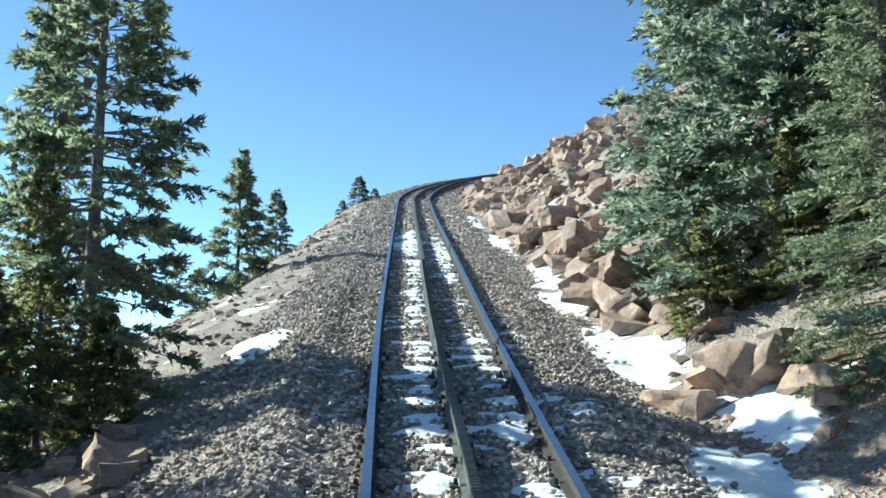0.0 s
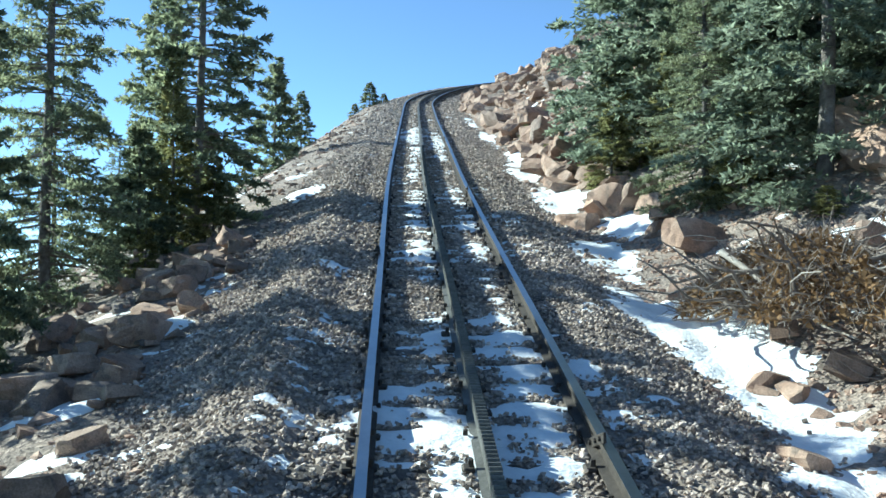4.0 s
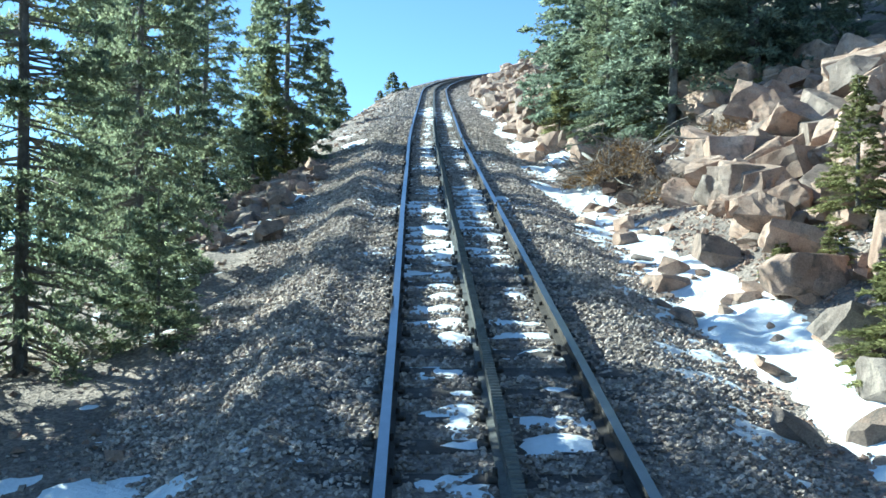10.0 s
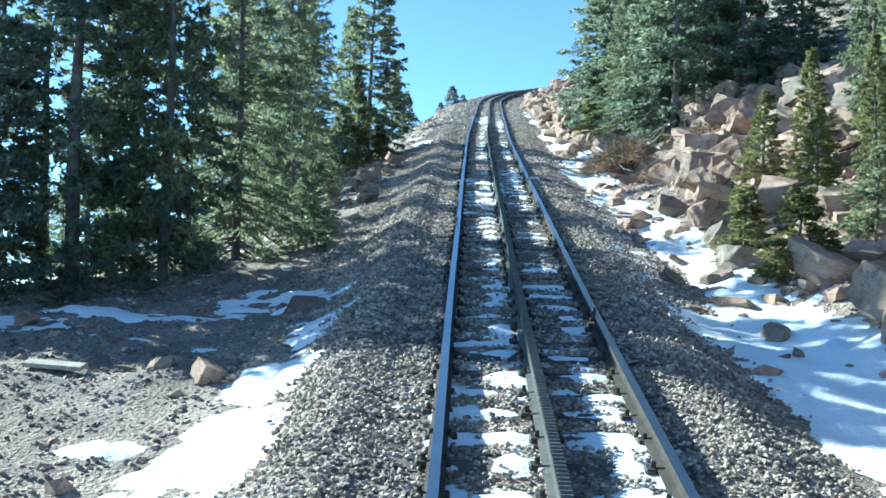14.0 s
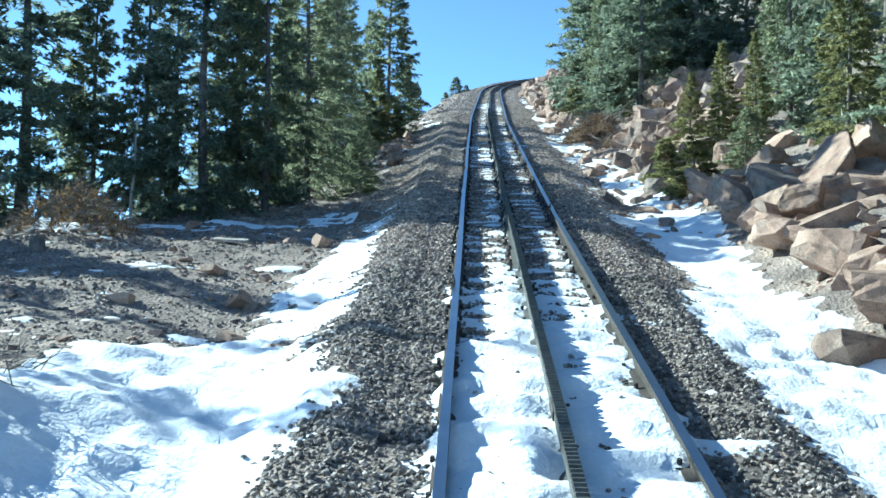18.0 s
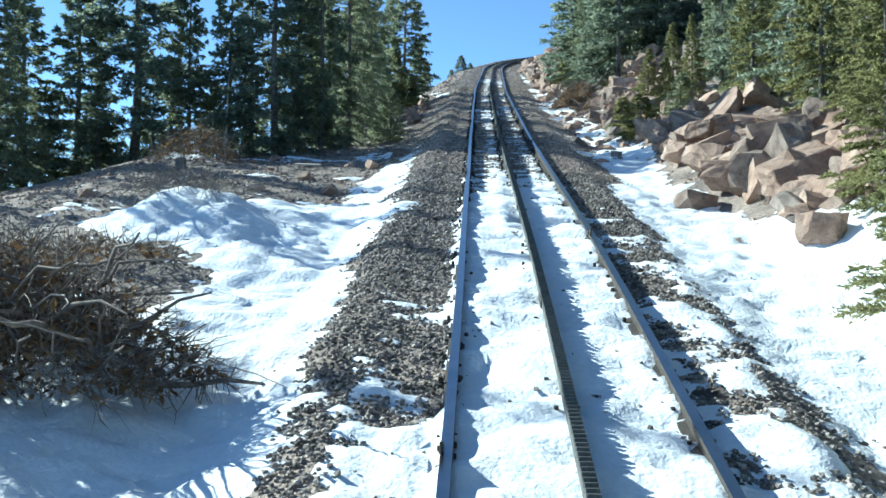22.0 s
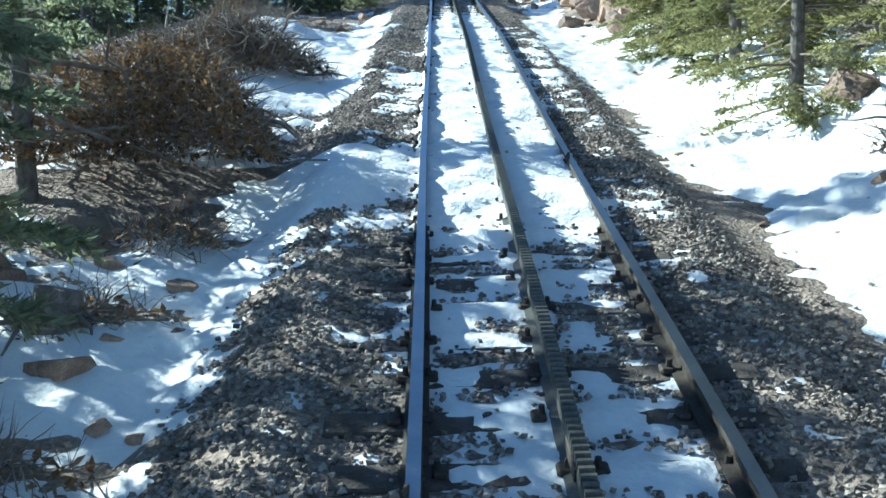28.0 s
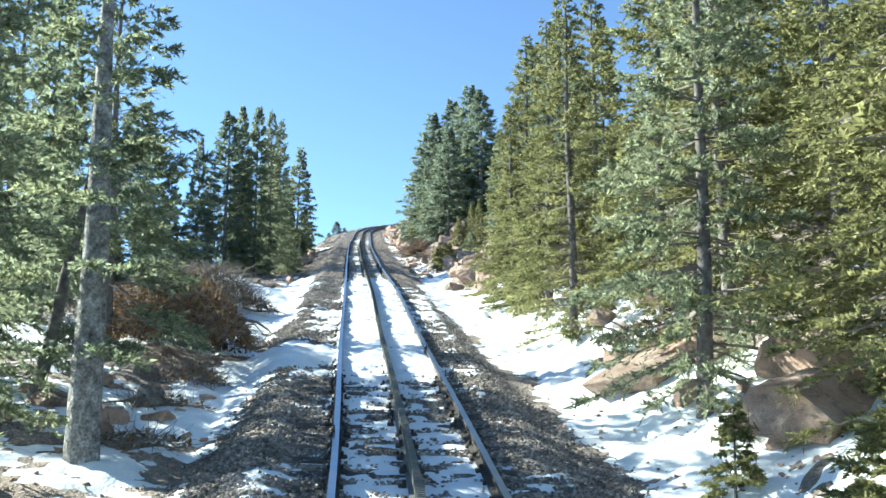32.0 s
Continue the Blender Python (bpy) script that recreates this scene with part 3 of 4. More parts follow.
def stones(name, points, sizes, mat, seed, chips=14, flat=0.8):
    """Many angular stones in one mesh."""
    rng = np.random.default_rng(seed)
    shapes = []
    for _ in range(chips):
        v = CHIP_V * rng.uniform(0.65, 1.3, CHIP_V.shape)
        for _ in range(3):
            n = rng.normal(size=3)
            n /= np.linalg.norm(n)
            v = v - np.maximum(v @ n - 0.55, 0)[:, None] * n
        shapes.append(v * np.array([1.2, 0.95, flat]))
    shapes = np.array(shapes)
    n = len(points)
    v = shapes[rng.integers(0, chips, n)]
    a, b = rng.uniform(0, 6.283, n), rng.uniform(-0.6, 0.6, n)
    ca, sa, cb, sb = np.cos(a), np.sin(a), np.cos(b), np.sin(b)
    y, z = v[..., 1] * cb[:, None] - v[..., 2] * sb[:, None], v[..., 1] * sb[:, None] + v[..., 2] * cb[:, None]
    x = v[..., 0]
    v = np.stack([x * ca[:, None] - y * sa[:, None], x * sa[:, None] + y * ca[:, None], z], -1) * sizes[:, None, None] + points[:, None]
    f = CHIP_F[None] + len(CHIP_V) * np.arange(n)[:, None, None]
    return mesh_of(name, v.reshape(-1, 3), f.reshape(-1, 3), [mat])


rng = np.random.default_rng(5)


def scatter(n, l0, l1, s0, s1, keep):
    l, s = rng.uniform(l0, l1, n), rng.uniform(s0, s1, n)
    ok = keep(l, s) > rng.uniform(0, 1, n)
    return l[ok], s[ok]


def ballast_keep(l, s):
    a = np.abs(l)
    edge = np.where(l < 0, np.interp(s, [-54, -45, -41, -34, -33, -31.6, -30.8, -12, -8, 12, 20], [2.9, 2.8, 2.3, 2.2, 3.9, 3.9, 2.2, 2.3, 3.2, 2.9, 2.5]), np.interp(s, [-54, -45, -36, -24, -10, 4], [2.8, 2.7, 1.9, 2.0, 2.6, 2.4]))
    k = np.where(a < 1.35, 0.9, np.clip((edge - a) / 0.4, 0.03, 1))
    k = k * np.where((np.abs(a - 0.75) < 0.07) | (a < 0.07), 0, 1)
    on_tie = np.abs((s * 2 + 120.5) % 1 - 0.5) < 0.2
    bare = np.interp(s, [-60, -42, -38, -30, -19, -16, -9, -4, 0], [0.3, 0.3, 0.9, 1, 0.9, 0.25, 0.25, 0.45, 0.8])
    k = k * np.where(on_tie & (a < np.where(s < -38, 1.3, 0.7)), bare, 1)
    return np.where(snow_depth(l, s) > 0.1, k * 0.02, k)


ballast = thing("ballast", "heaped grey-brown crushed stone ballast", "ballast", kind="stuff")
for s0, s1, count, size, kind in ((-54, -40, 52000, 0.0235, M_BALLAST), (-40, -24, 54000, 0.0235, M_BALLAST), (-24, -17, 24000, 0.024, M_BALLAST), (-17, -8, 34000, 0.024, M_BALLAST_TAN), (-8, 6, 48000, 0.025, M_BALLAST_TAN), (6, 26, 32000, 0.035, M_BALLAST_TAN), (26, 62, 10000, 0.06, M_BALLAST_TAN)):
    l, s = scatter(int(count * 1.12 * (1.15 if s0 == -40 else 1)), -4.2 if s0 == -40 else -3.2, 2.8, s0, s1, ballast_keep)
    x = l + centre(s)
    z = ground(x, s) + rng.uniform(-0.006, 0.028, len(l)) + np.clip(snow_depth(l, s), 0, 1) * 0.12
    under("stones", stones("stones", np.stack([x, s, z], -1), rng.uniform(0.6, 1.5, len(l)) * size, kind, int(s0) + 99), ballast, kind="stuff")


def rubble_keep(l, s):
    k = np.where(l < 0, np.clip((-1.9 - l) / 0.6, 0, 1) * np.clip(1.3 + l / 9, 0.15, 1), np.clip((l - 2.0) / 0.8, 0, 1))
    return np.where(snow_depth(l, s) > 0.05, k * 0.06, k * (0.5 + fractal(l, s, 77, 2)))


rubble = thing("rubble", "loose pinkish granite rubble on the slopes beside the track", "rubble", kind="stuff")
for s0, s1, count, size in ((-54, -20, 14000, 0.055), (-20, 8, 15000, 0.055), (8, 60, 13000, 0.11)):
    l, s = scatter(count, -9, 8, s0, s1, rubble_keep)
    x = l + centre(s)
    z = ground(x, s) + 0.005
    sizes = np.exp(rng.normal(0, 0.45, len(l))) * size * 0.7
    under("stones", stones("stones", np.stack([x, s, z], -1), sizes, M_RUBBLE, int(s0) + 199, flat=0.6), rubble, kind="stuff")


l, s = scatter(19000, -10, -2.0, -28, -8, lambda l, s: np.where(snow_depth(l, s) > 0, 0.05, 0.9))
x = l + centre(s)
under("stones", stones("stones", np.stack([x, s, ground(x, s)], -1), rng.uniform(0.5, 1.4, len(l)) * 0.032, M_BALLAST, 777), rubble, kind="stuff")
l, s = scatter(9000, 2.0, 5.0, -12, 10, lambda l, s: np.where(snow_depth(l, s) > 0.03, 0.05, 0.9))
x = l + centre(s)
under("stones", stones("stones", np.stack([x, s, ground(x, s)], -1), rng.uniform(0.5, 1.5, len(l)) * 0.036, M_RUBBLE, 778), rubble, kind="stuff")


l, s = scatter(9000, -16, -8, -34, -9, lambda l, s: np.where(snow_depth(l, s) > 0, 0.05, 0.9))
x = l + centre(s)
under("stones", stones("stones", np.stack([x, s, ground(x, s)], -1), rng.uniform(0.5, 1.6, len(l)) * 0.05, M_RUBBLE, 779), rubble, kind="stuff")


l, s = scatter(1500, 1.9, 4.6, -50, -22, lambda l, s: 0.35 + fractal(l * 1.5, s * 1.5, 55, 2))
x = l + centre(s)
z = ground(x, s) + np.clip(snow_depth(l, s), 0, 1) * 0.125
under("stones", stones("stones", np.stack([x, s, z], -1), np.exp(rng.normal(0, 0.5, len(l))) * 0.022, M_RUBBLE, 780), rubble, kind="stuff")


# ---------------------------------------------------------------- boulders
def boulder_bm(seed, broken=True):
    """An angular block: a slab cut by breaks, its edges chipped and its faces uneven."""
    r = np.random.default_rng(seed)
    bm = bmesh.new()
    bmesh.ops.create_cube(bm, size=2, matrix=Matrix.Diagonal((1.1, 0.95, r.uniform(0.6, 0.95), 1)))
    for k in range(int(r.integers(6, 10))):
        way = Vector(r.normal(size=3) * (1, 1, 0.8)).normalized()
        far = max(v.co.dot(way) for v in bm.verts)
        bmesh.ops.bisect_plane(bm, geom=bm.verts[:] + bm.edges[:] + bm.faces[:], plane_co=way * far * r.uniform(0.5, 0.82), plane_no=way, clear_outer=True)
        hull = bmesh.ops.convex_hull(bm, input=bm.verts[:])
        bmesh.ops.delete(bm, geom=list({g for g in hull["geom_interior"] + hull["geom_unused"] if isinstance(g, bmesh.types.BMVert)}), context="VERTS")
        bmesh.ops.dissolve_limit(bm, angle_limit=radians(4), verts=bm.verts[:], edges=bm.edges[:])
    bmesh.ops.recalc_face_normals(bm, faces=bm.faces[:])
    if not broken:
        bmesh.ops.triangulate(bm, faces=bm.faces[:])
        return bm
    bmesh.ops.bevel(bm, geom=bm.edges[:], offset=0.045, segments=1, affect="EDGES", clamp_overlap=True)
    bmesh.ops.triangulate(bm, faces=bm.faces[:])
    for longest in (0.6, 0.35):
        bmesh.ops.subdivide_edges(bm, edges=[e for e in bm.edges if e.calc_length() > longest], cuts=1)
        bmesh.ops.triangulate(bm, faces=bm.faces[:])
    for q in bm.verts:
        at = q.co + Vector((seed * 7.3, 0, 0))
        q.co += q.co.normalized() * (0.10 * noise.noise(at * 1.9) + 0.06 * noise.noise(at * 5.0))
    return bm


BOULDERS = [bm_mesh("boulder", boulder_bm(i), M_GRANITE) for i in range(12)]
PEBBLES = [bm_mesh("rock", boulder_bm(30 + i, False), M_GRANITE) for i in range(12)]


def boulder(x, s, size, kind, turn=0, tip=0, lean=0, sink=0.3, squash=1.0, stretch=1.0, label="angular pink granite boulder on the slope", z=None):
    o = new("boulder", BOULDERS[kind % 12])
    z = ground_at(x, s) + size * (0.8 * squash - sink) if z is None else z
    o.matrix_basis = pose(x, s, z, tip, lean, turn) @ Matrix.Diagonal((size * stretch, size, size * squash, 1))
    return tagged(o, label, "boulder", "granite boulders")


rk = random.Random(11)
SCREES = [  # s from, to, l from, to, how many, smallest, largest
    (-3.2, 3, 4.1, 9.0, 420, 0.07, 0.46), (3, 8, 6.0, 9.8, 240, 0.07, 0.46), (8, 16, 2.9, 4.2, 40, 0.08, 0.34), (14, 50, 2.7, 10.5, 1100, 0.08, 0.42), (-12, 5, 2.7, 5.5, 120, 0.05, 0.2), (-13, -4, 3.6, 6.5, 40, 0.12, 0.34), (-24, -12.5, 3.8, 6.4, 210, 0.08, 0.46),
    (-36, -24, 3.9, 5.5, 20, 0.10, 0.32), (-48, -36, 3.6, 6.0, 26, 0.12, 0.42), (-13, 8, 2.1, 3.2, 26, 0.06, 0.16)]
far_rocks = []
for s0, s1, l0, l1, count, small, big in SCREES:
    for _ in range(count):
        s, l = rk.uniform(s0, s1), l0 + (l1 - l0) * rk.random() ** 1.25
        size = small + (big - small) * rk.random() ** 3.2
        row = (l + float(centre(s)), s, size, rk.randrange(12), rk.uniform(0, 360), rk.uniform(-30, 30), rk.uniform(-30, 30), rk.uniform(0.1, 0.45), rk.uniform(0.45, 1.05), rk.uniform(0.85, 1.9))
        if s > 14 or size < 0.25:
            far_rocks.append(row)
        else:
            boulder(*row)
for s0, s1, l0, l1, count, small, big in ((-0.5, 10, -2.75, -4.85, 130, 0.06, 0.28), (-44, -36, -2.3, -5, 30, 0.05, 0.14), (-20, -9, -2.8, -8, 26, 0.05, 0.14)):
    for _ in range(count):
        s, l = rk.uniform(s0, s1), rk.uniform(l0, l1)
        size = small + (big - small) * rk.random() ** 2.3
        row = (l + float(centre(s)), s, size, rk.randrange(12), rk.uniform(0, 360), rk.uniform(-25, 25), rk.uniform(-25, 25), 0.3, 0.75, 1.2)
        if size < 0.13:
            far_rocks.append(row)
        else:
            boulder(*row, "weathered granite rock beside the ballast")
vs, fs, n = [], [], 0
for x, s, size, kind, turn, tip, lean, sink, squash, stretch in far_rocks:
    me = BOULDERS[kind] if size > 0.24 else PEBBLES[kind]
    co = np.empty(len(me.vertices) * 3)
    me.vertices.foreach_get("co", co)
    fi = np.empty(len(me.polygons) * 3, np.int32)
    me.polygons.foreach_get("vertices", fi)
    m = np.array(pose(x, s, ground_at(x, s) + size * (0.8 * squash - sink), tip, lean, turn) @ Matrix.Diagonal((size * stretch, size, size * squash, 1)))
    vs.append(co.reshape(-1, 3) @ m[:3, :3].T + m[:3, 3])
    fs.append(fi.reshape(-1, 3) + n)
    n += len(me.vertices)
scree = new("scree", mesh_of("scree", np.concatenate(vs), np.concatenate(fs), [M_SCREE]))
tagged(scree, "tumbled pink granite blocks covering the upper slope", "scree", kind="stuff")
# single large blocks
boulder(4.42, -0.45, 0.42, 0, -12, 4, 0, 0.3, 0.95, 1.45, "large tan flat-faced granite block", z=-0.38)
boulder(5.15, 0.35, 0.36, 3, 30, 10, 20, 0.1, 0.8, 1.2, "split granite block resting on another", z=0.28)
boulder(5.15, 3.1, 0.46, 1, -50, -8, 6, 0.2, 0.5, 1.5, "dark grey granite slab in shade", z=0.62)
boulder(4.03, -1.4, 0.17, 7, 30, 5, 0, 0.2, 0.9, 1.2, "small tan block before a larger one")
boulder(4.7, -5.7, 0.38, 5, 70, 10, -12, 0.1, 0.9, 1.1, "tan granite boulder among young spruces")
boulder(3.35, -8.1, 0.32, 8, 15, 0, 8, 0.2, 0.75, 1.3, "rounded granite boulder at the snow's edge")
boulder(3.95, -9.9, 0.3, 9, 120, 0, -28, 0.1, 0.7, 1.4, "leaning tan granite slab at the snow's edge")
boulder(4.35, -43.3, 0.55, 4, 40, 0, -15, 0.2, 0.7, 1.3, "tan granite outcrop behind a young spruce")
boulder(4.9, -42.2, 0.5, 6, 100, 10, 0, 0.2, 0.8, 1.2, "tan granite outcrop behind a young spruce")
boulder(6.5, 7.5, 0.5, 2, 100, 20, 0, -0.1, 0.8, 1.2, "pale pointed granite block")
boulder(3.35, -3.3, 0.24, 4, 0, 0, 10, 0.25, 1.0, 1.0, "pinkish granite boulder in snow")
boulder(3.75, -5.2, 0.36, 2, 200, 0, 0, 0.2, 0.9, 1.2, "rounded granite boulder in snow")
boulder(2.5, -3.9, 0.22, 6, 30, 0, 0, 0.4, 0.7, 1.5, "low brown rock at the ballast edge")
boulder(5.0, -13.6, 0.5, 3, 30, -10, -48, -0.15, 0.62, 1.5, "tall leaning wedge of pink granite")
boulder(4.3, -13.2, 0.5, 1, 80, 12, -25, 0.1, 0.7, 1.5, "leaning slab of pink granite")
boulder(3.9, -12.4, 0.42, 0, 140, 0, -30, 0.1, 0.7, 1.3, "grey granite slab under young spruces")
boulder(3.05, -19.6, 0.25, 5, 20, 10, 10, 0.15, 0.9, 1.1, "reddish angular boulder on snow")
boulder(3.95, -19.9, 0.42, 4, 70, 0, -10, 0.15, 1.0, 1.0, "large tan boulder at the snow's edge")
boulder(4.4, -20.8, 0.46, 2, 10, 15, -20, 0.1, 0.8, 1.3, "large tan boulder at the snow's edge")
boulder(3.55, -24.0, 0.26, 7, 50, 0, 0, 0.1, 1.1, 0.9, "pale triangular rock beside snow")
boulder(3.72, -39.4, 0.52, 3, 35, 0, -24, 0.25, 0.6, 1.6, "large smooth boulder leaning in the snow bank")
boulder(3.6, -38.9, 0.32, 1, 30, 0, 0, 0.3, 0.6, 1.4, "brown boulder in the snow bank")
boulder(3.05, 9.8, 0.34, 0, 30, 10, 20, 0.05, 1.0, 0.8, "upright tan boulder below spruces")
boulder(2.55, 9.9, 0.36, 1, 100, 0, 0, 0.35, 0.6, 1.4, "flat tan boulder beside snow")
boulder(3.4, 6.3, 0.27, 4, 20, 0, 0, 0.1, 1.0, 1.2, "rounded tan boulder near the brush pile")
boulder(-2.6, -10.1, 0.2, 6, 0, 0, 0, 0.4, 0.7, 1.2, "brown rock in the gravel")


# ---------------------------------------------------------------- spruces
def tube(points, radii, sides=6):
    """Verts and quads of a tapering tube."""
    p = np.asarray(points, float)
    d = np.gradient(p, axis=0)
    d /= np.linalg.norm(d, axis=1)[:, None] + 1e-9
    ref = np.where(np.abs(d[:, 2:3]) > 0.9, [[1.0, 0, 0]], [[0, 0, 1.0]])
    u = np.cross(d, ref)
    u /= np.linalg.norm(u, axis=1)[:, None] + 1e-9
    w = np.cross(d, u)
    a = np.linspace(0, 2 * np.pi, sides, endpoint=False)
    v = p[:, None] + np.asarray(radii)[:, None, None] * (np.cos(a)[None, :, None] * u[:, None] + np.sin(a)[None, :, None] * w[:, None])
    i = np.arange(len(p) - 1)[:, None] * sides
    j = np.arange(sides)[None]
    k = (j + 1) % sides
    return v.reshape(-1, 3), np.stack([i + j, i + k, i + sides + k, i + sides + j], -1).reshape(-1, 4)


def gather(pieces):
    vs, fs, n = [], [], 0
    for v, f in pieces:
        vs.append(v)
        fs.append(f + n)
        n += len(v)
    return np.concatenate(vs), np.concatenate(fs)


def spruce(height, spread, seed, needles=M_NEEDLE, bark=M_BARK, fat=0.25, first=0.08, tufts=11, thin=1.0, blade=0.12, per_twig=6, girth=0.013, label="dense green spruce tree on the slope", bare=0.0):
    """Trunk, limbs and a crown of needle sprays on drooping boughs."""
    r = np.random.default_rng(seed)
    tree = thing("spruce_tree", label, "spruce tree", group="spruce trees")
    hs = np.linspace(0, height, 9)
    lean = r.normal(0, 0.012, 2)
    axis = np.stack([lean[0] * hs + 0.02 * np.sin(hs), lean[1] * hs + 0.02 * np.cos(hs * 1.3), hs - 0.35], -1)
    v, f = tube(axis, girth * height * (1 - 0.93 * hs / height) + 0.008, 8)
    under("trunk", mesh_of("trunk", v, f, [bark], smooth=True), tree)
    limbs, blades = [], []
    h = first * height
    while h < height * 0.985:
        q = h / height
        reach = spread * (1 - q) ** 0.8 * (0.72 + 0.28 * min(1, (q - first) / 0.1 + 0.4))
        for _ in range(max(3, int(round(6.5 * thin)))):
            a = r.uniform(0, 6.283)
            length = max(0.10, reach * r.uniform(0.6, 1.18))
            z0 = h + r.uniform(-0.12, 0.12)
            t = np.linspace(0, 1, 4)
            up = (0.6 * q ** 2 - 0.06 + r.normal(0, 0.08)) * length
            drop = -0.42 * length * (1 - q)
            pts = np.stack([np.cos(a) * length * t, np.sin(a) * length * t, z0 + up * t + drop * t ** 2 + 0.20 * length * t ** 3], -1)
            pts[:, :2] += axis[np.searchsorted(hs, min(h, height - 0.01)) - 1, :2]
            pts[:, 2] -= 0.35
            if length > 0.35:
                limbs.append(tube(pts, np.linspace(0.010 * length + 0.006, 0.003, 4), 3))
            n = max(3, int(tufts * (0.2 + length) * r.uniform(0.85, 1.15)))
            tt = r.uniform(0.03 + bare, 1, n) ** 0.42
            root = np.stack([np.interp(tt, t, pts[:, k]) for k in range(3)], -1)
            side = r.choice([-1.0, 1.0], n)
            along, acr = np.array([np.cos(a), np.sin(a), 0]), np.array([-np.sin(a), np.cos(a), 0])
            twig = along * r.uniform(0.45, 1.0, n)[:, None] + acr * (side * r.uniform(0.25, 1.0, n))[:, None] + np.array([0, 0, 1.0]) * r.normal(0.02, 0.24, n)[:, None]
            twig /= np.linalg.norm(twig, axis=1)[:, None]
            span = (0.10 + 0.24 * length * (1 - 0.75 * tt)) * r.uniform(0.7, 1.2, n)
            k = per_twig
            u = (np.arange(k) + 0.5) / k
            base = root[:, None] + twig[:, None] * (span[:, None] * u[None])[..., None]
            base[..., 2] -= 0.25 * span[:, None] * u[None] ** 2
            way = twig[:, None] * 0.9 + r.normal(0, 0.42, (n, k, 3))
            blades.append((base.reshape(-1, 3), way.reshape(-1, 3)))
        h += 0.062 * height ** 0.5 * r.uniform(0.8, 1.3) * (1.1 - 0.45 * q) + 0.035
    if limbs and (thin < 1 or height > 8):
        v, f = gather(limbs)
        under("branchwork", mesh_of("branchwork", v, f, [M_LIMB]), tree, kind="stuff")
    base, way = np.concatenate([b for b, _ in blades]), np.concatenate([w for _, w in blades])
    way /= np.linalg.norm(way, axis=1)[:, None]
    n = len(base)
    L = r.uniform(0.75, 1.25, n)[:, None] * blade
    e = np.cross(way, r.normal(size=(n, 3)))
    e /= np.linalg.norm(e, axis=1)[:, None]
    # each tuft of needles: one long triangle
    v = np.stack([base - e * L * fat, base + e * L * fat + way * L * 0.15, base + way * L], 1)
    f = np.arange(3 * n).reshape(n, 3)
    me = mesh_of("crown", v.reshape(-1, 3), f, [needles])
    under("crown", me, tree)
    return tree


PROTO = {
    "tall": spruce(7.5, 1.6, 1, tufts=19, per_twig=9, blade=0.095, thin=1.15),
    "blue": spruce(6.5, 1.6, 2, M_NEEDLE_BLUE, tufts=20, per_twig=9, blade=0.085, thin=1.2, label="dense blue-green spruce with boughs to the ground", first=0.02),
    "dense": spruce(9.2, 2.1, 21, M_NEEDLE_SUN, tufts=19, per_twig=10, label="broad dense sunlit green spruce sweeping to the ground", first=0.02, blade=0.075, thin=1.35, fat=0.24),
    "thin": spruce(7.0, 1.75, 3, thin=0.85, tufts=17, per_twig=9, label="open ragged spruce with sky showing through its boughs", first=0.05, fat=0.24, blade=0.1),
    "gold": spruce(6.0, 1.3, 4, M_NEEDLE_GOLD, tufts=20, per_twig=9, label="sunlit yellow-green spruce beside the track", first=0.03, blade=0.085, thin=1.15),
    "near": spruce(8.4, 1.6, 9, M_NEEDLE_GOLD, tufts=17, per_twig=12, label="tall sunlit yellow-green spruce with its trunk showing", first=0.03, blade=0.066, fat=0.21, bare=0.03),
    "high": spruce(7.5, 1.5, 8, M_NEEDLE, thin=0.8, tufts=14, label="tall spruce with a bare lower trunk", first=0.24, bare=0.08, blade=0.075, per_twig=11, fat=0.21, girth=0.017),
    "pale": spruce(7.5, 1.6, 12, M_NEEDLE, M_PALEBARK, thin=1.05, tufts=17, label="conifer with a pale grey flecked trunk beside the track", first=0.2, bare=0.1, blade=0.07, per_twig=11, fat=0.2, girth=0.025),
    "droop": spruce(7.0, 1.8, 13, M_NEEDLE_SUN, thin=0.85, tufts=17, label="open spruce with drooping boughs over a boulder", first=0.08, bare=0.05, blade=0.066, per_twig=12, fat=0.2, girth=0.016),
    "small": spruce(2.2, 0.75, 5, M_NEEDLE_GOLD, tufts=28, first=0.0, label="low bushy young spruce among boulders", blade=0.075, per_twig=8),
    "young": spruce(3.0, 1.0, 15, M_NEEDLE_SUN, tufts=24, first=0.0, label="young sunlit green spruce at the ballast's foot", blade=0.07, per_twig=9),
    "far": spruce(3.6, 1.0, 6, M_NEEDLE, tufts=22, first=0.02, label="small wind-shaped spruce on the hillside"),
    "deep": spruce(7.5, 1.7, 7, M_NEEDLE, tufts=18, per_twig=10, first=0.05, label="dark spruce deeper in the forest", blade=0.062),
    "warm": spruce(7.5, 1.7, 17, M_NEEDLE_GOLD, tufts=17, per_twig=10, first=0.05, label="sunlit olive-green spruce behind others", blade=0.062),
}
HEIGHTS = {"tall": 7.5, "blue": 6.5, "dense": 9.2, "thin": 7.0, "gold": 6.0, "near": 8.4, "high": 7.5, "pale": 7.5, "droop": 7.0, "small": 2.2, "young": 3.0, "far": 3.6, "deep": 7.5, "warm": 7.5}
stock = set(PROTO.values())


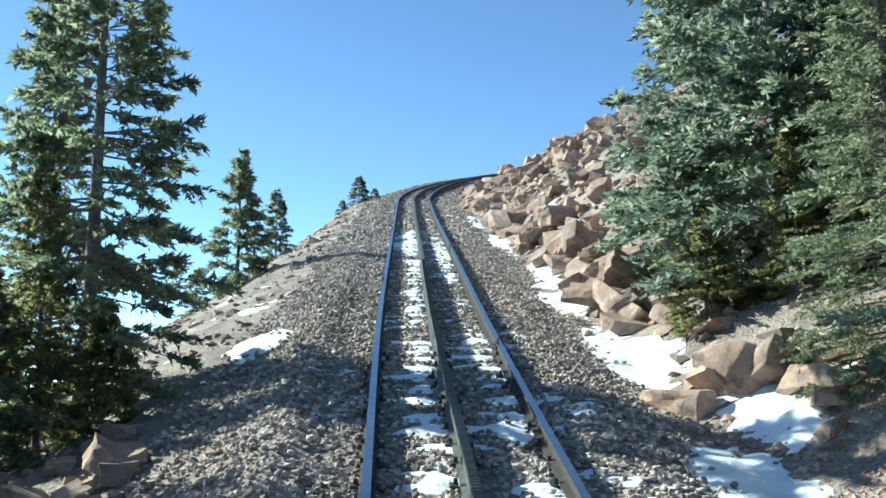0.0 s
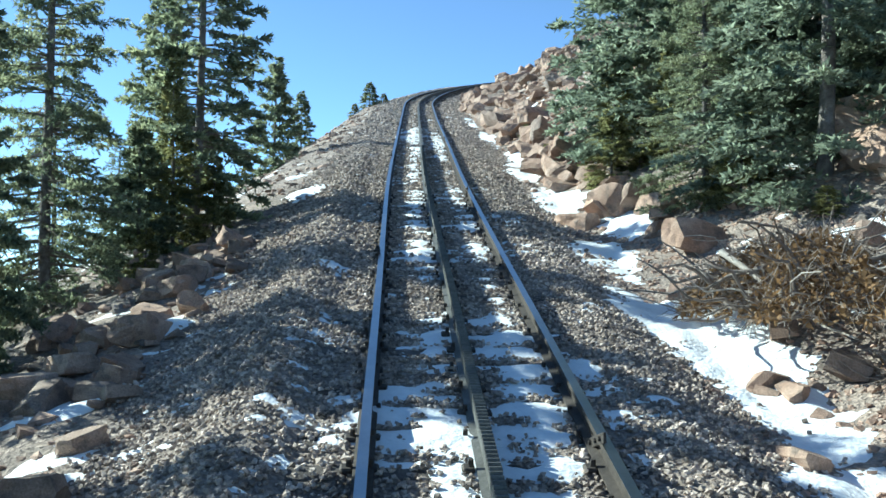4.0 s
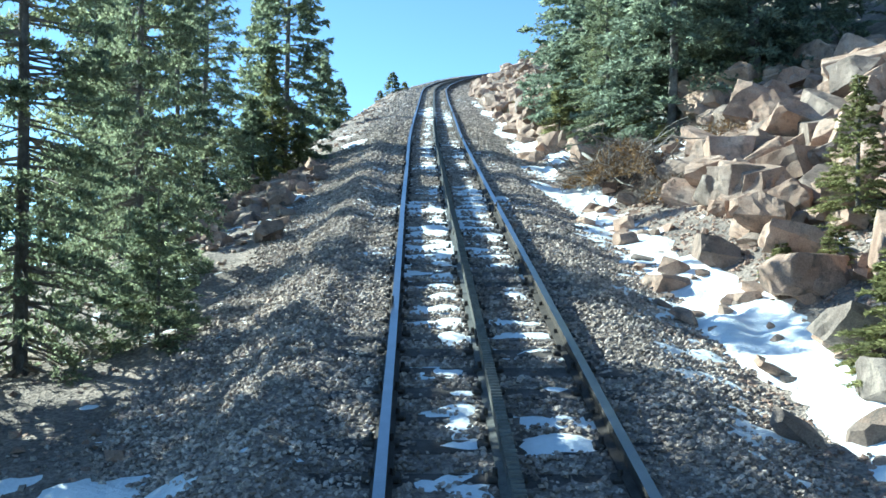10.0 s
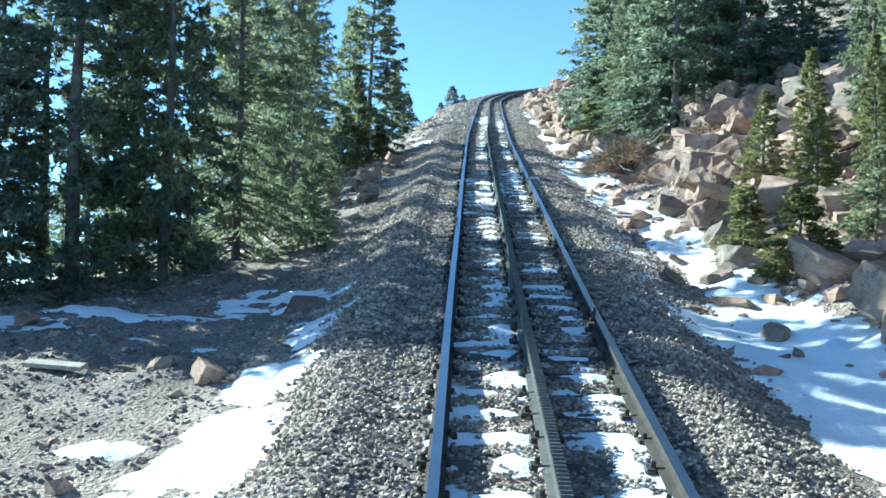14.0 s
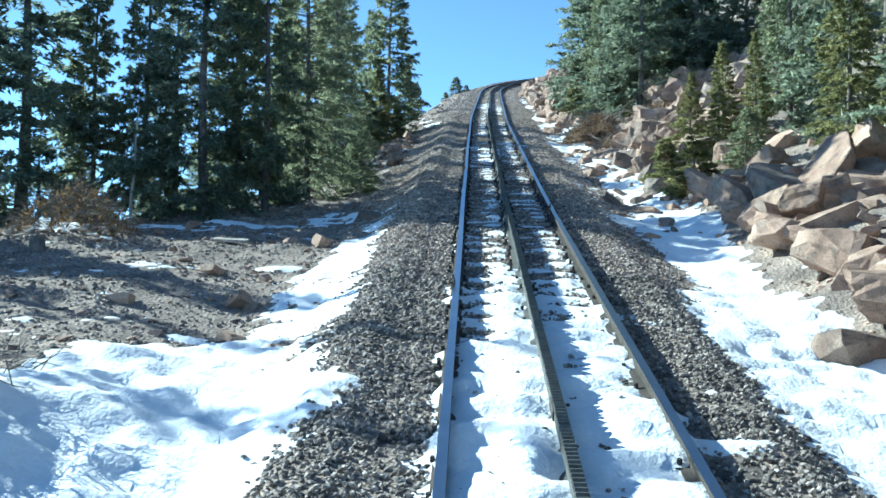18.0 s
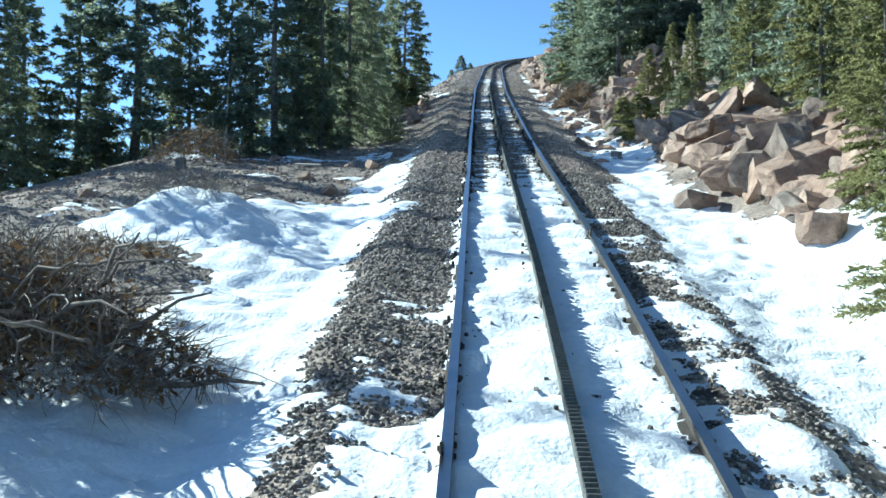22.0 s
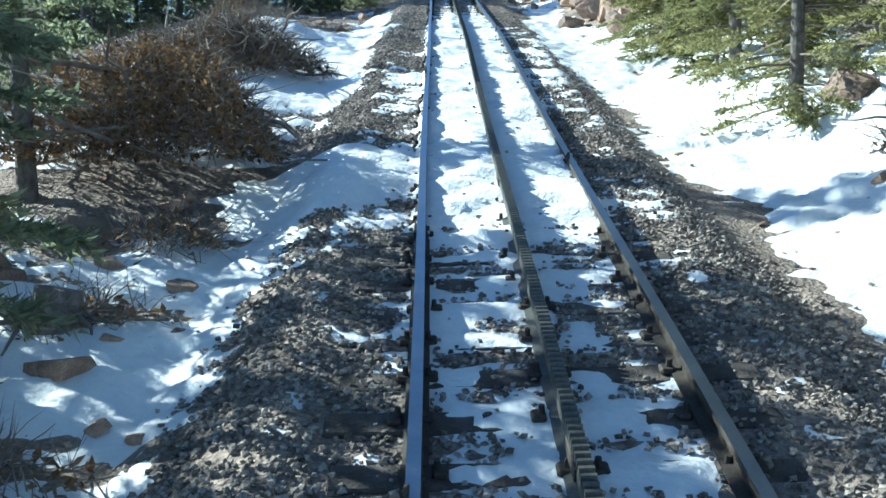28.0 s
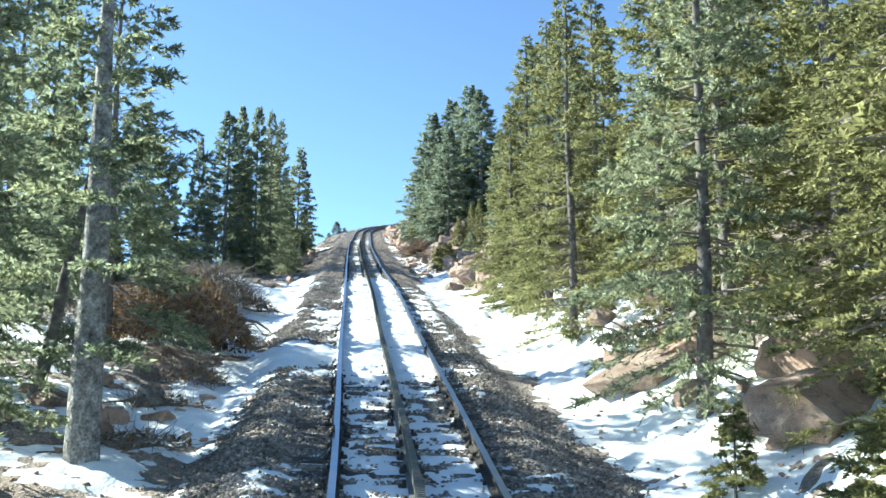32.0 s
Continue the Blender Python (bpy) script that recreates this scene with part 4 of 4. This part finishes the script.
def plant(kind, x, s, height, turn=0.0, wide=1.0, lean=0.0):
    proto = PROTO[kind]
    k = height / HEIGHTS[kind]
    m = pose(x, s, ground_at(x, s) + 0.3 * k - 0.1, lean, 0, turn) @ Matrix.Diagonal((k * wide, k * wide, k, 1))
    if proto in stock:
        stock.discard(proto)
        proto.matrix_basis = m
        return proto
    return copy_thing(proto, m)


TREES = [
    # open hillside on the left, high up
    ("thin", -4.25, 11.6, 7.8, 20, 0.95), ("tall", -5.0, 12.6, 6.0, 80, 0.8), ("small", -3.7, 10.6, 1.5, 10, 1.0), ("far", -4.4, 24.5, 3.6, 0, 1.0), ("far", -4.15, 31, 2.3, 90, 1.0),
    ("small", -4.9, 22, 1.5, 0, 1.2), ("far", -2.1, 50, 1.5, 50, 1.7), ("small", -1.3, 50.5, 0.9, 50, 1.9), ("small", -2.9, 49, 1.0, 10, 1.9), ("dense", -5.7, 8.2, 8.4, 200, 0.8), ("gold", -4.4, 10.6, 3.4, 20, 0.9), ("deep", -6.4, 10.6, 3.6, 70, 1.3), ("far", -4.8, 10.1, 2.4, 160, 1.2), ("deep", -6.2, 13.8, 5.0, 10, 1.2), ("tall", -8.2, 10.5, 6.5, 20, 1.1),
    ("small", -4.3, 8.4, 1.2, 40, 1.2),
    # the dense stand beside the clearing
    ("dense", -4.5, -5.9, 9.4, 140, 0.85), ("young", -3.3, -5.3, 1.7, 40, 1.2), ("young", -3.7, -4.2, 2.2, 140, 1.2), ("dense", -4.4, -2.2, 9.4, 20, 0.76), ("tall", -5.4, 4.2, 9.0, 110, 0.85), ("tall", -5.5, 1.2, 8.0, 250, 0.68), ("tall", -7.2, 6.0, 9.0, 77, 1.1), ("tall", -7.0, 4.0, 9.0, 177, 1.0), ("deep", -9.4, 3.0, 6.0, 17, 1.2), ("deep", -8.6, 0.4, 4.6, 0, 1.5), ("deep", -7.7, 3.6, 4.6, 140, 1.4), ("deep", -9.6, -1.6, 5.4, 140, 1.4), ("deep", -9.0, 6.5, 6.4, 40, 1.4), ("tall", -5.0, -8.3, 10.2, 30, 0.9), ("blue", -6.3, -8.4, 8.0, 250, 1.0), ("tall", -5.9, -7.0, 10.6, 200, 0.8), ("deep", -7.2, -7.4, 10.4, 120, 1.0),
    ("tall", -7.7, -8.0, 8.6, 310, 0.8), ("tall", -9.0, -7.6, 7.8, 10, 1.0), ("blue", -10.5, -7.8, 7.8, 100, 1.2), ("tall", -12.0, -8.2, 8.2, 200, 1.4), ("tall", -13.6, -8.4, 8.6, 290, 1.45), ("tall", -13.6, -11.8, 8.8, 30, 1.4), ("deep", -15.4, -12.8, 9.6, 130, 1.5), ("dense", -12.2, -12.6, 8.2, 200, 1.0), ("deep", -14.6, -10.0, 7.8, 240, 1.35), ("deep", -12.6, -10.2, 6.8, 20, 1.35), ("deep", -10.9, -9.6, 5.6, 170, 1.3), ("deep", -16.4, -11.0, 8.4, 80, 1.35), ("deep", -18.4, -12.4, 8.8, 200, 1.35), ("deep", -14.2, -11.4, 7.6, 310, 1.3), ("deep", -16.8, -13.6, 8.4, 260, 1.3), ("deep", -9.6, -8.9, 5.0, 60, 1.3), ("deep", -19.6, -14.4, 9.0, 100, 1.35), ("tall", -15.4, -9.2, 8.5, 20, 0.9),
    ("deep", -11.6, -6.2, 6.0, 45, 1.1), ("deep", -13.4, -6.6, 7.0, 75, 1.2), ("deep", -15.6, -7.4, 8.0, 155, 1.2), ("deep", -17.8, -8.6, 9.5, 190, 1.2), ("deep", -11.4, -2.0, 6.2, 300, 1.2), ("deep", -13.6, -2.6, 7.0, 10, 1.3),
    ("deep", -16.4, -3.6, 9.0, 50, 1.3), ("deep", -10.6, 1.6, 6.4, 90, 1.1), ("deep", -10.2, 5.6, 7.0, 100, 1.1), ("deep", -13.5, 2.5, 8.5, 20, 1.3), ("deep", -12.5, 8.0, 10.0, 210, 1.2),
    # the clump on the right, high up
    ("gold", 4.1, 14.2, 4.6, 100, 1.5), ("blue", 5.0, 13.2, 7.2, 0, 1.2), ("dense", 4.3, 8.6, 5.8, 140, 1.15), ("tall", 5.3, 10.4, 7.8, 60, 1.25), ("blue", 6.4, 12.4, 7.5, 200, 1.2), ("blue", 7.2, 10.0, 8.0, 15, 1.2), ("blue", 5.2, 16.2, 6.0, 60, 1.1),
    ("blue", 5.5, 7.0, 6.0, 20, 1.2), ("tall", 6.7, 7.8, 7.0, 120, 1.1), ("small", 3.6, 12.2, 2.0, 10, 1.4), ("small", 4.5, 7.6, 1.9, 100, 1.4), ("gold", 4.6, 11.6, 4.0, 10, 1.4),
    ("blue", 7.8, 8.0, 7.5, 260, 1.2), ("tall", 9.8, 8.6, 8.0, 10, 1.2), ("deep", 9.0, 12.5, 8.5, 100, 1.2), ("deep", 11.5, 8.0, 9.0, 100, 1.2), ("deep", 11.0, 3.5, 9.0, 0, 1.2), ("deep", 13.5, 5.5, 9.0, 60, 1.2),
    ("small", 3.25, 10.5, 0.6, 10, 1.7), ("small", 4.1, 12.0, 0.7, 80, 1.6), ("small", 3.15, 17.5, 0.6, 30, 1.8), ("small", 3.75, -4.5, 0.7, 10, 1.8), ("small", 4.2, -5.0, 0.8, 210, 1.7), ("small", 6.4, 2.7, 0.7, 110, 1.8), ("small", 5.2, 0.9, 0.5, 20, 2.0), ("small", 5.7, -1.6, 0.6, 70, 1.9), ("small", 7.0, 5.5, 0.8, 20, 1.8), ("small", 4.9, 5.6, 0.6, 190, 1.9), ("small", 3.4, 23.0, 0.6, 190, 1.9),
    # young spruces and the stand over the boulders
    ("small", 3.55, -7.7, 1.6, 0, 1.5), ("small", 3.8, -9.4, 1.7, 70, 1.6), ("gold", 4.95, -3.9, 3.4, 200, 1.5), ("gold", 5.0, -6.6, 3.0, 70, 1.4), ("young", 4.9, -9.2, 2.3, 130, 1.2), ("gold", 5.6, -4.6, 4.4, 30, 1.2), ("gold", 5.6, -7.4, 4.6, 40, 0.9), ("tall", 6.8, -6.0, 7.5, 0, 1.0), ("gold", 6.5, -10.4, 7.2, 90, 1.1), ("gold", 6.8, -12.6, 7.2, 20, 1.1),
    ("blue", 8.2, -8.0, 8.0, 0, 1.0), ("deep", 10.0, -5.5, 9.0, 75, 1.1), ("tall", 7.6, -2.4, 7.0, 200, 0.9), ("gold", 6.4, -15.8, 7.0, 215, 1.1), ("blue", 8.2, -14.0, 8.0, 15, 1.1), ("gold", 6.2, -19.0, 7.5, 80, 1.1), ("tall", 8.0, -17.5, 8.5, 160, 1.1),
    ("gold", 5.7, -22.0, 7.0, 300, 1.1), ("deep", 9.8, -11, 9.5, 15, 1.2), ("deep", 10, -20, 9.5, 75, 1.2),
    # the gold-green row on the right, lower down
    ("gold", 4.8, -25.0, 6.5, 0, 1.1), ("near", 4.2, -27.6, 7.4, 100, 1.0), ("gold", 3.75, -26.8, 5.2, 30, 1.4), ("near", 3.7, -28.1, 6.4, 20, 1.15), ("gold", 4.5, -23.6, 5.5, 60, 1.2), ("small", 3.5, -30.2, 0.9, 60, 1.3), ("gold", 3.85, -29.0, 4.2, 190, 1.35), ("near", 4.1, -29.5, 5.0, 150, 1.15), ("near", 3.95, -31.4, 8.2, 200, 1.0), ("near", 3.85, -34.3, 8.6, 40, 0.9), ("gold", 4.3, -33.1, 3.8, 70, 1.4), ("gold", 3.8, -31.0, 3.0, 160, 1.25), ("near", 5.6, -29.5, 9.0, 250, 1.0),
    ("tall", 6.8, -26, 9.0, 0, 1.0), ("near", 6.2, -35, 9.5, 60, 1.0), ("near", 4.9, -36.7, 9.0, 180, 1.0), ("near", 5.0, -39.4, 9.2, 300, 1.0), ("droop", 3.75, -41.6, 8.0, 0, 0.85), ("near", 4.9, -44.6, 9.0, 75, 1.0),
    ("small", 3.4, -46.4, 2.2, 120, 1.2), ("small", 3.1, -44.1, 1.4, 20, 1.1), ("small", 3.7, -38.0, 0.8, 20, 1.6), ("warm", 7.6, -38, 10.5, 100, 1.1), ("warm", 7.5, -43, 10.5, 10, 1.1), ("warm", 8.4, -31, 10, 10, 1.1), ("near", 5.0, -48.5, 8.0, 10, 1.2), ("warm", 10.5, -35, 11, 10, 1.2), ("warm", 11.5, -26, 10, 60, 1.2), ("deep", 12.0, -15, 10, 160, 1.2), ("deep", 11.0, -41, 10.5, 90, 1.2), ("warm", 8.6, -47.5, 10, 200, 1.2),
    # the wood on the left, lower down
    ("pale", -3.35, -42.5, 7.6, 120, 1.0), ("high", -4.5, -37.1, 7.4, 20, 0.75), ("tall", -7.0, -32.3, 10.2, 140, 0.8), ("high", -6.3, -36.9, 8.0, 140, 0.75), ("droop", -6.2, -38.9, 8.2, 200, 0.95), ("dense", -5.7, -40.7, 8.0, 60, 0.62), ("droop", -4.5, -44.7, 7.0, 70, 1.0), ("high", -11.8, -14.7, 8.8, 0, 0.6), ("high", -12.2, -16.9, 9.2, 90, 0.7), ("high", -12.4, -19.3, 9.2, 190, 0.6), ("deep", -19.5, -11.0, 9.5, 10, 1.3), ("deep", -13.2, -4.6, 8.0, 100, 1.2), ("deep", -17.0, -9.8, 9.0, 100, 1.2), ("high", -4.9, -46.2, 7.0, 220, 1.0), ("high", -5.2, -41.0, 5.6, 0, 0.9), ("high", -6.6, -40.0, 6.2, 60, 0.9), ("high", -12.4, -23.6, 9.2, 30, 0.6), ("droop", -6.4, -44.0, 6.8, 30, 1.0),
    ("deep", -10.5, -39, 9.0, 150, 1.1), ("deep", -12.5, -37.5, 9.0, 230, 1.1), ("droop", -5.4, -48.2, 7.0, 130, 1.1), ("deep", -15, -34.5, 7.5, 30, 1.1), ("deep", -9.0, -43.5, 8.0, 30, 1.1),
    ("high", -9.0, -37.6, 5.5, 200, 1.0),
]
for kind, x, s, height, turn, wide in TREES:
    plant(kind, x, s, height, turn, wide)


# ---------------------------------------------------------------- brush piles, dead wood, small things
def stick(r, length, thick, droop=0.2, sides=5, bend=1.0):
    """A crooked branch along x from the origin."""
    n = 6
    t = np.linspace(0, 1, n)
    p = np.stack([length * t, np.cumsum(r.normal(0, 0.05 * length * bend, n)), np.cumsum(r.normal(0, 0.04 * length * bend, n)) - droop * length * t ** 2], -1)
    p -= p[0]
    return tube(p, np.linspace(thick, thick * 0.25, n), sides)


STICKS = [mesh_of("branch", *stick(np.random.default_rng(i), 1.0, 0.010 + 0.008 * (i % 3)), [M_LIMB if i % 3 else M_PALE], smooth=True) for i in range(9)]


def brush_pile(x, s, rx, ry, h, seed, branches=34, twigs=900, leaves=1500, label="heap of cut dead branches", leaf_mat=None):
    r = np.random.default_rng(seed)
    z0 = ground_at(x, s)
    pile = thing("brush_pile", label, "brush pile", pose(x, s, z0), "brush piles")
    for i in range(branches):
        a, d = r.uniform(0, 6.283), math.sqrt(r.uniform(0, 1))
        z = h * (1 - d ** 2) * r.uniform(0.25, 0.95)
        o = under("branch", STICKS[r.integers(0, 9)], pile)
        k = r.uniform(0.5, 1.1) * (rx + ry) * 0.5
        o.matrix_basis = pose(rx * d * math.cos(a) * 0.8, ry * d * math.sin(a) * 0.8, z, r.uniform(0, 360), r.uniform(-30, 15), math.degrees(a) + r.normal(0, 55)) @ Matrix.Diagonal((k, k, k, 1))

    def spot(n, out):
        a, d = r.uniform(0, 6.283, n), np.sqrt(r.uniform(0, 1, n))
        lump = 1 + 0.25 * np.sin(a * 3 + seed) + 0.15 * np.sin(a * 7)
        z = h * (1 - d ** 2.2) * np.sqrt(r.uniform(0.05, 1, n)) * out
        return np.stack([rx * d * np.cos(a) * lump, ry * d * np.sin(a) * lump, z], -1)
    base = spot(twigs, 1.05)
    way = r.normal(size=(twigs, 3)) + base / np.array([rx, ry, h]) * np.array([0.8, 0.8, 0.6])
    way /= np.linalg.norm(way, axis=1)[:, None]
    ln = r.uniform(0.1, 0.42, twigs)[:, None]
    e = np.cross(way, r.normal(size=(twigs, 3)))
    e /= np.linalg.norm(e, axis=1)[:, None]
    g = np.cross(way, e)
    mid = base + way * ln * 0.55 + r.normal(0, 0.03, (twigs, 3))
    w = r.uniform(0.0025, 0.007, twigs)[:, None]
    tri = [base + e * w, base - e * w * 0.6 + g * w, base - e * w * 0.6 - g * w, mid + e * w * 0.7, mid - e * w * 0.4 + g * w * 0.7, mid - e * w * 0.4 - g * w * 0.7, base + way * ln]
    v = np.stack(tri, 1).reshape(-1, 3)
    f = np.array([[0, 1, 4], [0, 4, 3], [1, 2, 5], [1, 5, 4], [2, 0, 3], [2, 3, 5], [3, 4, 6], [4, 5, 6], [5, 3, 6]])
    under("twig_tangle", mesh_of("twig_tangle", v, (f[None] + 7 * np.arange(twigs)[:, None, None]).reshape(-1, 3), [M_TWIG]), pile, kind="stuff")
    if leaves:
        base = spot(leaves, 1.0)
        way = r.normal(size=(leaves, 3))
        way /= np.linalg.norm(way, axis=1)[:, None]
        e = np.cross(way, r.normal(size=(leaves, 3)))
        e /= np.linalg.norm(e, axis=1)[:, None]
        L = r.uniform(0.05, 0.12, leaves)[:, None]
        v = np.stack([base, base + way * L * 0.5 + e * L * 0.22, base + way * L, base + way * L * 0.5 - e * L * 0.22], 1).reshape(-1, 3)
        under("needles", mesh_of("needles", v, np.arange(4 * leaves).reshape(-1, 4), [leaf_mat or M_DEADNEEDLE]), pile, kind="stuff")
    return pile


brush_pile(3.5, 3.0, 1.05, 1.7, 0.85, 1, 70, 2600, 6000, "heap of cut branches with brown needles on snow")
brush_pile(3.85, 0.9, 0.55, 0.6, 0.45, 8, 18, 700, 500, "low tangle of dead grey twigs before boulders")
brush_pile(5.8, 3.6, 0.9, 0.8, 0.4, 12, 10, 500, 700, "dead brown scrub among the boulders")
brush_pile(4.6, -1.2, 0.5, 0.4, 0.3, 13, 8, 350, 300, "dead brown scrub among the boulders")
brush_pile(4.3, -37.6, 0.8, 0.9, 0.35, 14, 12, 400, 500, "dry brown scrub poking out of the snow bank")
brush_pile(3.9, -43.0, 0.5, 0.8, 0.25, 15, 12, 300, 300, "dry brown scrub poking out of the snow bank")
brush_pile(-4.2, -28.8, 1.4, 1.1, 1.05, 2, 90, 4800, 4000, "large heap of grey dead branches on snow")
brush_pile(-3.6, -35.6, 1.25, 2.0, 1.35, 3, 70, 4400, 9000, "tall heap of cut branches with red-brown needles")
brush_pile(-5.4, -32.6, 1.2, 1.0, 0.7, 4, 34, 1800, 400, "low heap of bare grey branches in snow")
brush_pile(-7.2, -12.8, 1.0, 0.7, 0.85, 5, 24, 900, 900, "dead brush and roots at the forest's edge")
brush_pile(-4.7, -22.3, 0.9, 0.7, 0.3, 6, 6, 500, 0, "thin dead twigs sticking out of a snow mound")
brush_pile(-3.2, -39.6, 0.55, 0.4, 0.22, 7, 16, 300, 200, "broken branches lying on snow")
brush_pile(-3.1, -41.6, 0.7, 0.35, 0.16, 9, 18, 250, 150, "broken branches lying on snow")
brush_pile(-4.9, -24.8, 1.0, 0.8, 0.22, 10, 6, 500, 300, "dry brown weeds at the edge of the clearing")


def log(name, x, s, length, thick, turn, label, category, tip=0.0, lift=0.0, mat=M_PALE, seed=0, bend=1.0):
    v, f = stick(np.random.default_rng(seed + 40), length, thick, 0.0, 9, bend)
    o = new(name, mesh_of(name, v, f, [mat], smooth=True))
    o.matrix_basis = pose(x, s, ground_at(x, s) + thick * 0.6 + lift, 0, tip, turn)
    return tagged(o, label, category)


log("fallen_log", 2.75, 3.3, 1.9, 0.035, -68, "pale barkless fallen trunk lying over the brush pile", "log", tip=22, lift=0.82, seed=1, bend=0.4)
log("fallen_log", 4.2, -36.0, 1.8, 0.07, -35, "bent pale fallen trunk on the snow bank", "log", tip=12, lift=0.15, seed=2)
log("fallen_branch", -3.6, -33.0, 1.4, 0.012, -10, "thin dead branch lying on snow", "branch", seed=3, mat=M_LIMB)
log("fallen_branch", -2.4, -42.6, 1.3, 0.02, 160, "dead branch lying on snow", "branch", seed=4, mat=M_LIMB)
log("dead_snag", -7.4, -9.6, 2.4, 0.04, 0, "slender bleached dead trunk among spruces", "dead tree", tip=-88, seed=5, bend=0.4)
log("wooden_post", -5.43, -28.74, 1.25, 0.045, 80, "leaning weathered grey wooden post in snow", "post", tip=-76, seed=6, bend=0.15)
log("dead_snag", -4.6, -40.2, 4.0, 0.10, 0, "dark bare leaning trunk beside the snow", "dead tree", tip=-80, seed=7, mat=M_BARK, bend=0.4)
plank = new("plank", bm_mesh("plank", block(0.62, 0.15, 0.045, 0.005), M_PALE))
plank.matrix_basis = pose(-4.55, -13.0, ground_at(-4.55, -13.0) + 0.07, tilt, 2, -8)
tagged(plank, "short pale weathered plank lying on gravel", "plank")
stump = new("tree_stump", mesh_of("tree_stump", *tube([(0, 0, -0.1), (0.01, 0, 0.1), (0, 0.02, 0.24), (0, 0.02, 0.25)], [0.15, 0.12, 0.11, 0.001], 10), [M_BARK], smooth=False))
stump.matrix_basis = pose(-7.15, -14.4, ground_at(-7.15, -14.4))
tagged(stump, "broken grey tree stump at the clearing's edge", "tree stump")

root_mound = thing("root_mound", "torn-up stump with bare roots on the snowy bank", "tree stump", pose(-3.25, -39.8, ground_at(-3.25, -39.8)))
under("stump", mesh_of("stump", *tube([(0, 0, -0.15), (0.02, 0, 0.12), (0.05, 0.02, 0.3), (0.06, 0.02, 0.31)], [0.24, 0.19, 0.16, 0.001], 10), [M_BARK]), root_mound)
for i in range(7):
    root = under("root", mesh_of("root", *stick(np.random.default_rng(70 + i), 0.5 + 0.1 * (i % 3), 0.035, 0.15, 6), [M_BARK], smooth=True), root_mound)
    root.matrix_basis = pose(0, 0, 0.16, 0, 8, i * 52)
for x, s, size, kind in ((-3.7, -37.9, 0.16, 1), (-4.1, -38.9, 0.2, 2), (-2.95, -40.4, 0.15, 3), (-3.6, -40.8, 0.22, 5), (-4.4, -40.2, 0.24, 6), (-2.6, -38.9, 0.1, 7), (-3.3, -38.5, 0.12, 8)):
    boulder(x, s, size, kind, kind * 50, 5, 8, 0.3, 0.7, 1.3, "brown rock half covered by snow")
log("fallen_branch", -3.3, -40.6, 1.8, 0.03, 25, "crooked dead branch lying on the snowy bank", "branch", seed=8, mat=M_LIMB)
log("fallen_branch", -3.9, -39.2, 1.5, 0.025, -20, "crooked dead branch lying on the snowy bank", "branch", seed=9, mat=M_LIMB)
brush_pile(-2.95, -38.0, 0.5, 0.4, 0.3, 16, 14, 350, 200, "low tangle of broken roots and twigs on snow")


# single stones of the ballast close to the train
l, s = scatter(700, -1.9, 1.9, -49, -43, lambda l, s: 0.8 * ballast_keep(l, s))
for i, (a, b) in enumerate(list(zip(l, s))[:280]):
    if i < 8:
        CHIPS = [] if i == 0 else CHIPS
        CHIPS.append(stones("stone", np.zeros((1, 3)), np.array([0.034]), M_BALLAST, 900 + i))
    x = a + float(centre(b))
    o = under("stone", CHIPS[i % len(CHIPS)], ballast)
    o.matrix_basis = pose(x, b, ground_at(x, b) + 0.02, rk.uniform(-40, 40), rk.uniform(-40, 40), rk.uniform(0, 360))
